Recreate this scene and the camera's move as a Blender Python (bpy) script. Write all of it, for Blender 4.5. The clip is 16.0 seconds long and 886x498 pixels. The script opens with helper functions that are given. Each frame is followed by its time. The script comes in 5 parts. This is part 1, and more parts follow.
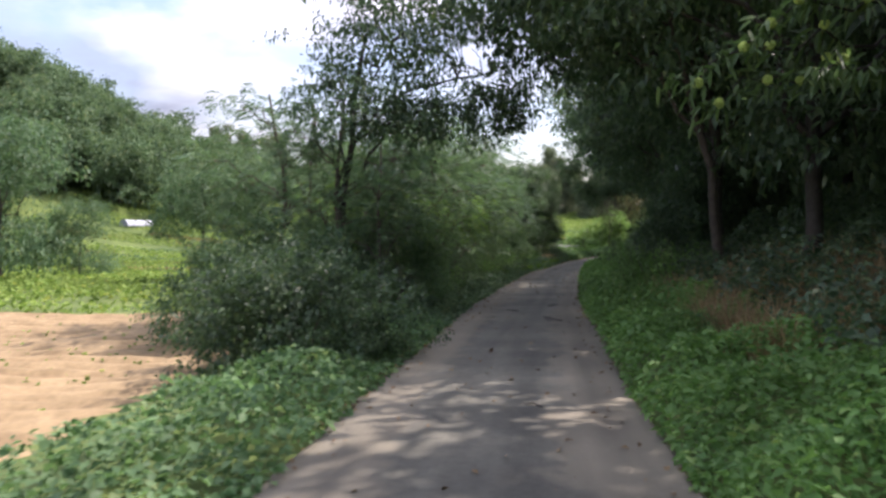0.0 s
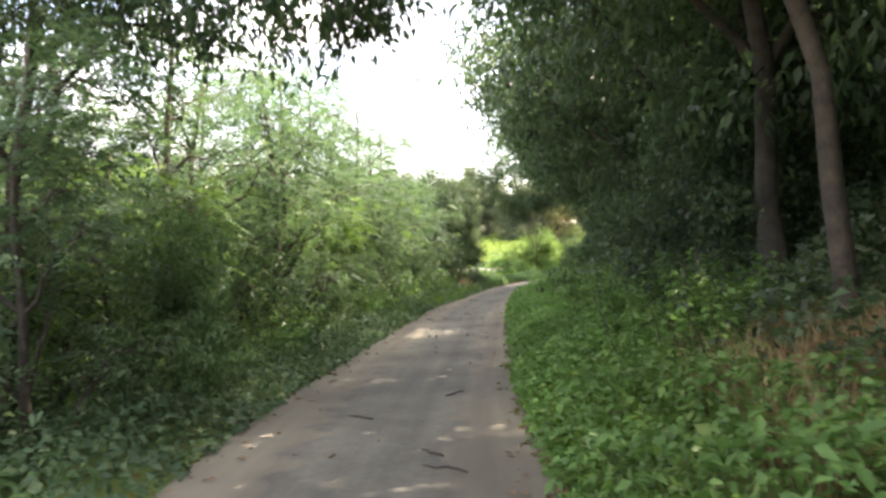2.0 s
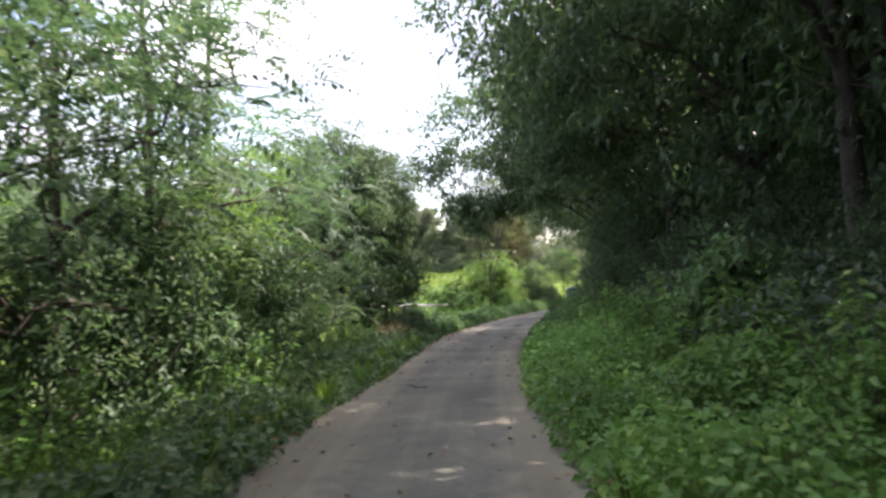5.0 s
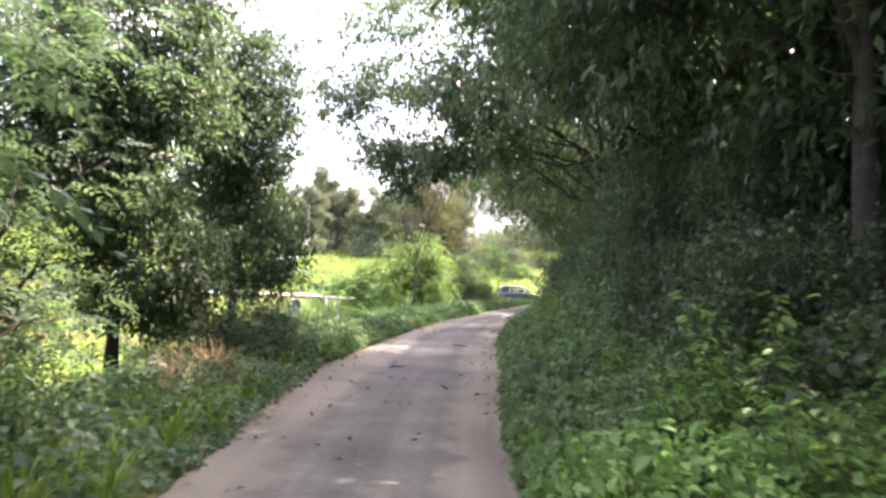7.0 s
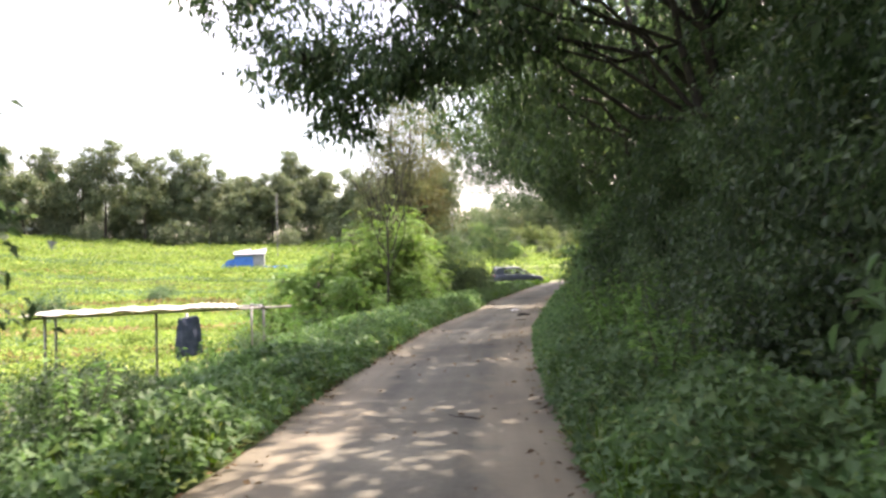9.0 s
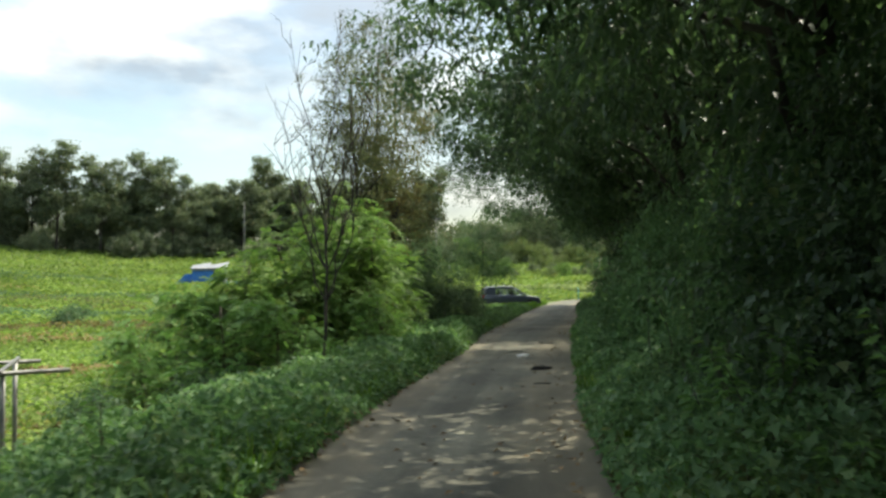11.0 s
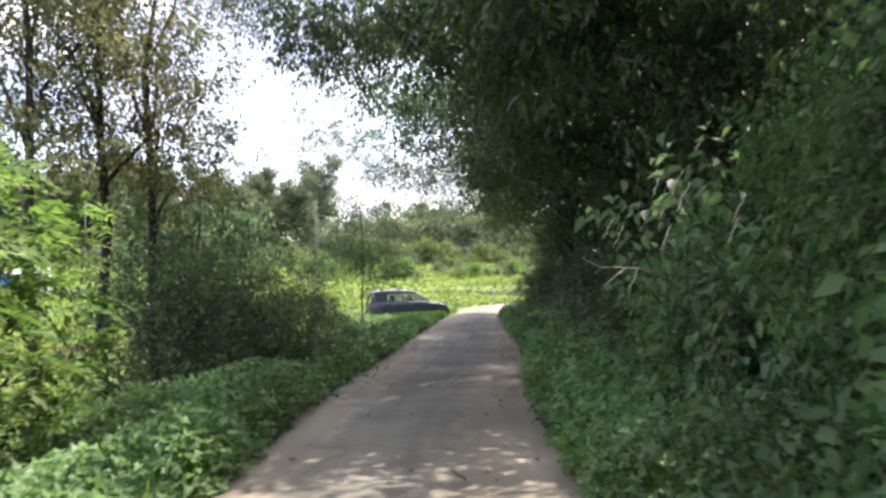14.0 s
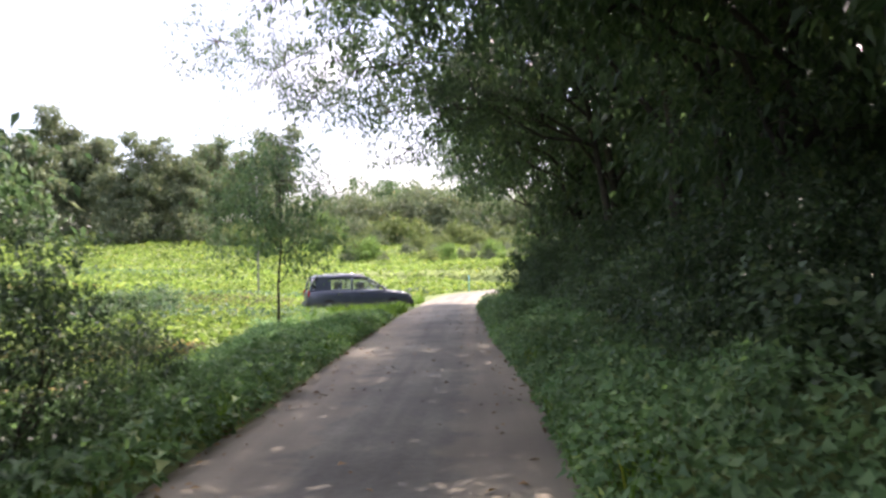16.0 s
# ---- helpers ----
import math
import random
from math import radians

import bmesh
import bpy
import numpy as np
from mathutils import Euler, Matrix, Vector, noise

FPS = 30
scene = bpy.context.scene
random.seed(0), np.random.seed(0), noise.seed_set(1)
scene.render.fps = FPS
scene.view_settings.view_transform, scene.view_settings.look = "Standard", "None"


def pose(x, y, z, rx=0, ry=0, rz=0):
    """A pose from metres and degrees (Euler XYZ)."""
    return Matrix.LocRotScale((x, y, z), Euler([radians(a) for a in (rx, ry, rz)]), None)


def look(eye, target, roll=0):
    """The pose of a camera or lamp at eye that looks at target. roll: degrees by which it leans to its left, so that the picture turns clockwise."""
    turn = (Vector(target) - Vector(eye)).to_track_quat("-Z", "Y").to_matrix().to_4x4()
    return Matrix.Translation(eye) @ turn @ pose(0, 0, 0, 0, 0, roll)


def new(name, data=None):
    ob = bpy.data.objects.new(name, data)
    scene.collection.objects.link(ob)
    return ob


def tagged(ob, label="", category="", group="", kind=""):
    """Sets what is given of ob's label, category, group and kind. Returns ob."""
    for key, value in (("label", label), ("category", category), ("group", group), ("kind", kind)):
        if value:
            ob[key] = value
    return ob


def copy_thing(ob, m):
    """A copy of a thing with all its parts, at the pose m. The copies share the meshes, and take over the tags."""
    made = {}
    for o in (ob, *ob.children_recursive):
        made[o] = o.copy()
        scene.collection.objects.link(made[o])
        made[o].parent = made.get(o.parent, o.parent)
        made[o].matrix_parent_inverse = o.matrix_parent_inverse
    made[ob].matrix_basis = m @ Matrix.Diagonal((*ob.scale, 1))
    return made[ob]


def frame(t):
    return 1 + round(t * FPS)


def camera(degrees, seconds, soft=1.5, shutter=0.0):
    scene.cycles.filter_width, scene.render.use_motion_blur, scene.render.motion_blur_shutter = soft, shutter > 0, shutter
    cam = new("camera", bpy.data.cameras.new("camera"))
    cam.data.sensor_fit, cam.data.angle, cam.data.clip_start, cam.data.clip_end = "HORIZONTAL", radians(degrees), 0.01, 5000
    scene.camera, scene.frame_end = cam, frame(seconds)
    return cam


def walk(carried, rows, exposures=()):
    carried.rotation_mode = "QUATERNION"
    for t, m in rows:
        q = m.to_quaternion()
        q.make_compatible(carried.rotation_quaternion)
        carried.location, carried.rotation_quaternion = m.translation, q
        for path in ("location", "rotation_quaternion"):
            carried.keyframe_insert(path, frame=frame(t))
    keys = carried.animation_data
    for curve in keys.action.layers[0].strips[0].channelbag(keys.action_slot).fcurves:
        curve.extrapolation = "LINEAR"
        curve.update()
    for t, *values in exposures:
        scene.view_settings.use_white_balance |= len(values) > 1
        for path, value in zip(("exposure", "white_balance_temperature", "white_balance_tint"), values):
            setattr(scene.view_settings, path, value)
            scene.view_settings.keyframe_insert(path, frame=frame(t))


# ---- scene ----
cam = camera(56.5, 16.0, soft=2.7, shutter=0.2)
PATH = [
    (0, (1.811, 5.783, 1.653), (1.787, 7.782, 1.625), -1.0),
    (0.5, (2.191, 8.463, 1.685), (2.265, 10.461, 1.726), -1.4),
    (1, (2.605, 11.222, 1.628), (2.741, 13.216, 1.684), -1.1),
    (1.5, (3.035, 13.847, 1.559), (3.188, 15.84, 1.606), -1.2),
    (2, (3.409, 16.502, 1.499), (3.569, 18.495, 1.528), -2.3),
    (2.5, (3.631, 19.113, 1.411), (3.809, 21.105, 1.455), -3.0),
    (3, (3.973, 21.769, 1.37), (4.16, 23.759, 1.427), -3.4),
    (3.2, (4.086, 22.99, 1.354), (4.283, 24.98, 1.411), -3.5),
    (5.3, (5.84, 38.241, 1.278), (6.239, 40.197, 1.392), -2.0),
    (5.5, (6.126, 39.536, 1.306), (6.582, 41.481, 1.416), -1.9),
    (6, (6.844, 42.723, 1.277), (7.432, 44.633, 1.365), -1.2),
    (6.5, (7.423, 45.696, 1.308), (7.991, 47.612, 1.391), 1.3),
    (7, (8.126, 48.604, 1.39), (8.642, 50.534, 1.475), 2.5),
    (7.5, (8.866, 51.366, 1.506), (9.361, 53.301, 1.602), 1.8),
    (8, (9.653, 54.083, 1.576), (10.147, 56.018, 1.683), 0.6),
    (8.5, (10.329, 56.702, 1.485), (10.855, 58.63, 1.55), -1.4),
    (8.7, (10.651, 57.784, 1.511), (11.198, 59.707, 1.555), -1.7),
    (10.8, (14.2, 68.817, 1.595), (14.764, 70.734, 1.684), -0.6),
    (11, (14.565, 69.819, 1.612), (15.15, 71.729, 1.701), -0.8),
    (11.5, (15.474, 72.284, 1.65), (16.121, 74.174, 1.734), -0.8),
    (12, (16.601, 74.849, 1.598), (17.324, 76.711, 1.688), -1.9),
    (12.5, (17.756, 77.52, 1.538), (18.524, 79.365, 1.611), -1.8),
    (13, (18.939, 80.199, 1.504), (19.691, 82.051, 1.58), -1.5),
    (13.5, (20.178, 82.93, 1.485), (20.965, 84.767, 1.555), -1.8),
    (14, (21.491, 85.756, 1.519), (22.289, 87.588, 1.614), -1.8),
    (14.5, (22.727, 88.489, 1.532), (23.513, 90.325, 1.649), -2.4),
    (15, (23.938, 90.991, 1.569), (24.756, 92.814, 1.667), -2.6),
    (15.5, (25.126, 93.355, 1.565), (25.979, 95.163, 1.627), -2.0),
    (16, (26.367, 95.685, 1.527), (27.222, 97.493, 1.581), -1.4),
]
EXPOSURES = [(0.0, 1.0, 6300, 26), (0.5, 1.3, 6300, 26), (1.5, 2.35, 7100, 28), (2.0, 2.5, 7300, 22), (2.5, 2.6, 7200, 14), (3.0, 2.5, 7000, 13), (5.5, 1.75, 6600, 28), (6.0, 2.15, 6600, 33), (6.5, 2.7, 6700, 38), (7.5, 2.75, 6900, 37), (8.0, 2.6, 7100, 35), (8.5, 2.4, 7200, 32),
             (11.0, 0.8, 6900, 2), (12.0, 1.15, 6900, 3), (13.0, 1.75, 6500, 15), (14.0, 1.75, 6500, 24), (14.5, 1.7, 6400, 26), (15.0, 1.3, 6500, 27), (15.5, 1.45, 6300, 31), (16.0, 1.8, 6600, 31)]
walk(cam, [(t, look(eye, target, roll)) for t, eye, target, roll in PATH], EXPOSURES)

# ---- sky and sun ----
SUN_AZ, SUN_EL = 70.0, 55.0      # degrees clockwise from +y, and above the horizon
world = bpy.data.worlds.new("sky")
scene.world = world
world.use_nodes = True
wn, wl = world.node_tree.nodes, world.node_tree.links
wn.clear()
w_out, w_bg = wn.new("ShaderNodeOutputWorld"), wn.new("ShaderNodeBackground")
w_sky = wn.new("ShaderNodeTexSky")
w_sky.sky_type, w_sky.sun_disc = "NISHITA", False
w_sky.sun_elevation, w_sky.sun_rotation = radians(SUN_EL), radians(SUN_AZ)
w_sky.air_density, w_sky.dust_density = 1.2, 2.5
w_co, w_map, w_noise, w_ramp, w_mix = (wn.new("ShaderNode" + n) for n in ("TexCoord", "Mapping", "TexNoise", "ValToRGB", "MixRGB"))
w_map.inputs["Scale"].default_value = (1.0, 1.0, 2.4)
w_noise.inputs["Scale"].default_value, w_noise.inputs["Detail"].default_value, w_noise.inputs["Roughness"].default_value = 2.3, 8.0, 0.56
w_ramp.color_ramp.elements[0].position, w_ramp.color_ramp.elements[1].position = 0.46, 0.66
w_shade, w_n2 = wn.new("ShaderNodeValToRGB"), wn.new("ShaderNodeTexNoise")
w_n2.inputs["Scale"].default_value, w_n2.inputs["Detail"].default_value = 3.7, 6.0
w_shade.color_ramp.elements[0].color, w_shade.color_ramp.elements[1].color = (4.0, 4.4, 5.3, 1), (11.2, 11.1, 11.0, 1)
w_shade.color_ramp.elements[0].position, w_shade.color_ramp.elements[1].position = 0.42, 0.57
wl.new(w_map.outputs["Vector"], w_n2.inputs["Vector"])
wl.new(w_n2.outputs["Fac"], w_shade.inputs["Fac"])
w_sep, w_dome, w_mul = wn.new("ShaderNodeSeparateXYZ"), wn.new("ShaderNodeMapRange"), wn.new("ShaderNodeMixRGB")
w_mul.blend_type, w_mul.inputs["Fac"].default_value = "MULTIPLY", 1.0
w_dome.inputs["To Min"].default_value, w_dome.inputs["To Max"].default_value = 0.17, 1.75      # clouds are brighter towards the zenith
wl.new(w_co.outputs["Generated"], w_sep.inputs["Vector"])
wl.new(w_sep.outputs["Z"], w_dome.inputs["Value"])
wl.new(w_shade.outputs["Color"], w_mul.inputs["Color1"])
wl.new(w_dome.outputs["Result"], w_mul.inputs["Color2"])
wl.new(w_mul.outputs["Color"], w_mix.inputs["Color2"])
wl.new(w_co.outputs["Generated"], w_map.inputs["Vector"])
wl.new(w_map.outputs["Vector"], w_noise.inputs["Vector"])
wl.new(w_noise.outputs["Fac"], w_ramp.inputs["Fac"])
wl.new(w_ramp.outputs["Color"], w_mix.inputs["Fac"])
wl.new(w_sky.outputs["Color"], w_mix.inputs["Color1"])
wl.new(w_mix.outputs["Color"], w_bg.inputs["Color"])
wl.new(w_bg.outputs["Background"], w_out.inputs["Surface"])
w_bg.inputs["Strength"].default_value = 0.14
sun = new("sun", bpy.data.lights.new("sun", "SUN"))
sun.data.energy, sun.data.angle, sun.data.color = 4.4, radians(0.55), (1.0, 0.94, 0.84)
sun_way = Vector((math.sin(radians(SUN_AZ)) * math.cos(radians(SUN_EL)), math.cos(radians(SUN_AZ)) * math.cos(radians(SUN_EL)), math.sin(radians(SUN_EL))))
sun.matrix_world = look(sun_way * 200, (0, 0, 0))

# ---- materials ----
def nodes_of(name):
    m = bpy.data.materials.new(name)
    m.use_nodes = True
    n, l = m.node_tree.nodes, m.node_tree.links
    n.clear()
    return m, n, l, n.new("ShaderNodeOutputMaterial")


def leaf_mat(name, dark, light, yellow=0.1, rough=0.45, through_light=0.35, gloss=0.25):
    """A leaf: colour varies leaf by leaf and in drifts; light shines through it."""
    m, n, l, out = nodes_of(name)
    geo, ramp, noi, mul, co = (n.new("ShaderNode" + k) for k in ("NewGeometry", "ValToRGB", "TexNoise", "MixRGB", "TexCoord"))
    e = ramp.color_ramp.elements
    e[0].color, e[1].color = (*dark, 1), (*light, 1)
    k = e.new(0.93)
    k.color = (*light, 1)
    e[2].color = (light[0] * (1 + 6 * yellow), light[1] * (1 + yellow), light[2], 1)
    noi.inputs["Scale"].default_value, noi.inputs["Detail"].default_value = 0.7, 3
    mul.blend_type, mul.inputs["Fac"].default_value = "MULTIPLY", 1.0
    sh = n.new("ShaderNodeMapRange")
    sh.inputs["From Min"].default_value, sh.inputs["From Max"].default_value = 0.36, 0.64
    sh.inputs["To Min"].default_value, sh.inputs["To Max"].default_value = 0.65, 1.35
    l.new(geo.outputs["Random Per Island"], ramp.inputs["Fac"])
    l.new(co.outputs["Object"], noi.inputs["Vector"])
    big, add = n.new("ShaderNodeTexNoise"), n.new("ShaderNodeMath")
    big.inputs["Scale"].default_value, big.inputs["Detail"].default_value = 0.11, 2
    l.new(co.outputs["Object"], big.inputs["Vector"])
    add.operation = "ADD"
    half = n.new("ShaderNodeMath")
    half.operation, half.inputs[1].default_value = "MULTIPLY", 0.5
    l.new(noi.outputs["Fac"], add.inputs[0])
    l.new(big.outputs["Fac"], add.inputs[1])
    l.new(add.outputs["Value"], half.inputs[0])
    l.new(half.outputs["Value"], sh.inputs["Value"])
    l.new(ramp.outputs["Color"], mul.inputs["Color1"])
    l.new(sh.outputs["Result"], mul.inputs["Color2"])
    p, t, mix = n.new("ShaderNodeBsdfPrincipled"), n.new("ShaderNodeBsdfTranslucent"), n.new("ShaderNodeMixShader")
    p.inputs["Roughness"].default_value = rough
    p.inputs["Specular IOR Level"].default_value = gloss
    warm = n.new("ShaderNodeMixRGB")
    warm.blend_type, warm.inputs["Fac"].default_value = "MULTIPLY", 1.0
    warm.inputs["Color2"].default_value = (1.30, 1.42, 0.98, 1)
    l.new(mul.outputs["Color"], p.inputs["Base Color"])
    l.new(mul.outputs["Color"], warm.inputs["Color1"])
    l.new(warm.outputs["Color"], t.inputs["Color"])
    mix.inputs["Fac"].default_value = through_light
    l.new(p.outputs["BSDF"], mix.inputs[1])
    l.new(t.outputs["BSDF"], mix.inputs[2])
    l.new(mix.outputs["Shader"], out.inputs["Surface"])
    return m


def plain_mat(name, a, b, scale=4.0, rough=0.8, bump=0.2, metal=0.0, fine=40.0, gloss=0.4):
    """Two tones in drifts, finer grain on top, and relief."""
    m, n, l, out = nodes_of(name)
    co, n1, n2, ramp, mul, bmp, p = (n.new("ShaderNode" + k) for k in ("TexCoord", "TexNoise", "TexNoise", "ValToRGB", "MixRGB", "Bump", "BsdfPrincipled"))
    n1.inputs["Scale"].default_value, n1.inputs["Detail"].default_value = scale, 6
    n2.inputs["Scale"].default_value, n2.inputs["Detail"].default_value = fine, 4
    e = ramp.color_ramp.elements
    e[0].position, e[1].position = 0.32, 0.68
    e[0].color, e[1].color = (*a, 1), (*b, 1)
    mul.blend_type, mul.inputs["Fac"].default_value = "OVERLAY", 0.35
    l.new(co.outputs["Object"], n1.inputs["Vector"])
    l.new(co.outputs["Object"], n2.inputs["Vector"])
    l.new(n1.outputs["Fac"], ramp.inputs["Fac"])
    l.new(ramp.outputs["Color"], mul.inputs["Color1"])
    l.new(n2.outputs["Fac"], mul.inputs["Color2"])
    l.new(mul.outputs["Color"], p.inputs["Base Color"])
    bmp.inputs["Strength"].default_value, bmp.inputs["Distance"].default_value = bump, 0.02
    l.new(n2.outputs["Fac"], bmp.inputs["Height"])
    l.new(bmp.outputs["Normal"], p.inputs["Normal"])
    p.inputs["Roughness"].default_value, p.inputs["Metallic"].default_value = rough, metal
    p.inputs["Specular IOR Level"].default_value = gloss
    l.new(p.outputs["BSDF"], out.inputs["Surface"])
    return m


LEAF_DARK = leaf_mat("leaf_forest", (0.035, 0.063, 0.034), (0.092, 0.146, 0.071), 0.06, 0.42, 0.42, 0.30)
LEAF_MID = leaf_mat("leaf_thicket", (0.052, 0.098, 0.051), (0.114, 0.180, 0.095), 0.08, 0.5, 0.40, 0.2)
LEAF_LIGHT = leaf_mat("leaf_sapling", (0.085, 0.155, 0.042), (0.165, 0.265, 0.074), 0.08, 0.55, 0.40, 0.15)
LEAF_VINE = leaf_mat("leaf_vine", (0.064, 0.128, 0.054), (0.142, 0.232, 0.102), 0.06, 0.5, 0.38, 0.16)
LEAF_HERB = leaf_mat("leaf_herb", (0.080, 0.165, 0.044), (0.160, 0.285, 0.085), 0.06, 0.5, 0.38, 0.18)
LEAF_FIELD = leaf_mat("leaf_crop", (0.108, 0.172, 0.042), (0.212, 0.284, 0.078), 0.06, 0.65, 0.34, 0.06)
# lighter, greyer leaf colour: haze over the distance is put into it
LEAF_FAR = leaf_mat("leaf_far_hazed", (0.087, 0.114, 0.073), (0.172, 0.205, 0.129), 0.08, 0.6, 0.36, 0.12)
LEAF_HILL = leaf_mat("leaf_wooded_hill", (0.062, 0.104, 0.060), (0.128, 0.186, 0.100), 0.06, 0.6, 0.34, 0.12)
LEAF_OLIVE = leaf_mat("leaf_olive", (0.073, 0.090, 0.044), (0.146, 0.155, 0.078), 0.10, 0.6, 0.38, 0.12)
LEAF_SLOPE = leaf_mat("leaf_slope", (0.084, 0.120, 0.044), (0.160, 0.200, 0.080), 0.08, 0.6, 0.35, 0.12)
LEAF_BROWN = leaf_mat("leaf_withering", (0.094, 0.085, 0.037), (0.177, 0.145, 0.067), 0.10, 0.6, 0.40, 0.12)
LEAF_CHEST = leaf_mat("leaf_chestnut", (0.065, 0.115, 0.040), (0.125, 0.195, 0.070), 0.08, 0.45, 0.36, 0.25)
GRASS = leaf_mat("grass_blade", (0.060, 0.130, 0.016), (0.130, 0.220, 0.034), 0.12, 0.5, 0.38, 0.15)
STRAW = leaf_mat("dry_grass", (0.190, 0.120, 0.065), (0.380, 0.280, 0.165), 0.03, 0.7, 0.30, 0.1)
DEADLEAF = leaf_mat("fallen_leaf", (0.070, 0.045, 0.025), (0.220, 0.150, 0.080), 0.02, 0.7, 0.10, 0.1)
BARK = plain_mat("bark", (0.022, 0.019, 0.015), (0.055, 0.047, 0.038), 6, 0.9, 0.6, fine=28)
BARK_WARM = plain_mat("brown_bark", (0.034, 0.027, 0.020), (0.078, 0.062, 0.046), 7, 0.9, 0.6, fine=30)
TWIG = plain_mat("twig_bark", (0.046, 0.038, 0.029), (0.092, 0.076, 0.057), 8, 0.85, 0.3)
CONCRETE = plain_mat("lane_concrete", (0.091, 0.090, 0.072), (0.157, 0.154, 0.121), 0.55, 0.9, 0.35, fine=14)


def dusty_edges(m):
    """Blown-in dust and soil along both edges of the lane, stains and pale patches between."""
    n, l = m.node_tree.nodes, m.node_tree.links
    p = next(k for k in n if k.type == "BSDF_PRINCIPLED")
    old = p.inputs["Base Color"].links[0].from_socket
    at, co, noi, add, ramp, mix = (n.new("ShaderNode" + k) for k in ("Attribute", "TexCoord", "TexNoise", "Math", "ValToRGB", "MixRGB"))
    at.attribute_name = "across"
    noi.inputs["Scale"].default_value, noi.inputs["Detail"].default_value = 1.7, 7
    add.operation = "MULTIPLY_ADD"
    add.inputs[1].default_value = 0.9
    ramp.color_ramp.elements[0].position, ramp.color_ramp.elements[1].position = 0.86, 1.62
    ramp.color_ramp.elements[1].color = (0.85, 0.85, 0.85, 1)
    mix.inputs["Color2"].default_value = (0.188, 0.170, 0.124, 1)
    l.new(co.outputs["Object"], noi.inputs["Vector"])
    l.new(noi.outputs["Fac"], add.inputs[0])
    l.new(at.outputs["Fac"], add.inputs[2])
    l.new(add.outputs["Value"], ramp.inputs["Fac"])
    l.new(ramp.outputs["Color"], mix.inputs["Fac"])
    l.new(old, mix.inputs["Color1"])
    big, r2, mul = n.new("ShaderNodeTexNoise"), n.new("ShaderNodeValToRGB"), n.new("ShaderNodeMixRGB")
    big.inputs["Scale"].default_value, big.inputs["Detail"].default_value = 0.35, 8
    r2.color_ramp.elements[0].position, r2.color_ramp.elements[1].position = 0.36, 0.66
    r2.color_ramp.elements[0].color, r2.color_ramp.elements[1].color = (0.72, 0.71, 0.70, 1), (1.18, 1.16, 1.12, 1)
    mul.blend_type, mul.inputs["Fac"].default_value = "MULTIPLY", 1.0
    l.new(co.outputs["Object"], big.inputs["Vector"])
    l.new(big.outputs["Fac"], r2.inputs["Fac"])
    l.new(mix.outputs["Color"], mul.inputs["Color1"])
    l.new(r2.outputs["Color"], mul.inputs["Color2"])
    sid, sep, com, trk, r3, m3 = (n.new("ShaderNode" + k) for k in ("Attribute", "SeparateXYZ", "CombineXYZ", "TexNoise", "ValToRGB", "MixRGB"))
    sid.attribute_name = "side"
    q1, q2 = n.new("ShaderNodeMath"), n.new("ShaderNodeMath")
    q1.operation = q2.operation = "MULTIPLY"
    q1.inputs[1].default_value, q2.inputs[1].default_value = 2.6, 0.10
    l.new(co.outputs["Object"], sep.inputs["Vector"])
    l.new(sid.outputs["Fac"], q1.inputs[0])
    l.new(sep.outputs["Y"], q2.inputs[0])
    l.new(q1.outputs["Value"], com.inputs["X"])
    l.new(q2.outputs["Value"], com.inputs["Y"])
    l.new(com.outputs["Vector"], trk.inputs["Vector"])
    trk.inputs["Scale"].default_value, trk.inputs["Detail"].default_value = 1.0, 6
    r3.color_ramp.elements[0].position, r3.color_ramp.elements[1].position = 0.36, 0.64
    r3.color_ramp.elements[0].color, r3.color_ramp.elements[1].color = (0.74, 0.74, 0.73, 1), (1.12, 1.11, 1.09, 1)
    m3.blend_type, m3.inputs["Fac"].default_value = "MULTIPLY", 1.0
    l.new(trk.outputs["Fac"], r3.inputs["Fac"])
    l.new(mul.outputs["Color"], m3.inputs["Color1"])
    l.new(r3.outputs["Color"], m3.inputs["Color2"])
    l.new(m3.outputs["Color"], p.inputs["Base Color"])


dusty_edges(CONCRETE)
SOIL = plain_mat("ploughed_soil", (0.185, 0.128, 0.062), (0.295, 0.215, 0.112), 1.4, 0.95, 0.5, fine=9)
GROUND = plain_mat("grassy_earth", (0.045, 0.075, 0.014), (0.110, 0.150, 0.030), 0.35, 0.95, 0.5, fine=6)


# ---- geometry tools ----
def part(name, bm, material, parent=None, label=""):
    me = bpy.data.meshes.new(name)
    bm.to_mesh(me)
    bm.free()
    me.materials.append(material)
    ob = new(name, me)
    ob.parent = parent
    return tagged(ob, label)


def array_part(name, verts, faces, material, parent=None, label="", smooth=False):
    """A mesh from arrays of corners and of faces with equally many corners."""
    me = bpy.data.meshes.new(name)
    verts, faces = np.asarray(verts, np.float32), np.asarray(faces, np.int32)
    k = faces.shape[1]
    me.vertices.add(len(verts))
    me.vertices.foreach_set("co", verts.ravel())
    me.loops.add(faces.size)
    me.loops.foreach_set("vertex_index", faces.ravel())
    me.polygons.add(len(faces))
    me.polygons.foreach_set("loop_start", np.arange(0, faces.size, k, dtype=np.int32))
    if smooth:
        me.polygons.foreach_set("use_smooth", np.ones(len(faces), dtype=bool))
    me.update(calc_edges=True)
    me.materials.append(material)
    ob = new(name, me)
    ob.parent = parent
    return tagged(ob, label)


def thing(name, where, label, category, group="", kind=""):
    ob = new(name)
    ob.empty_display_size = 0.2
    ob.matrix_basis = where
    return tagged(ob, label, category, group, kind)


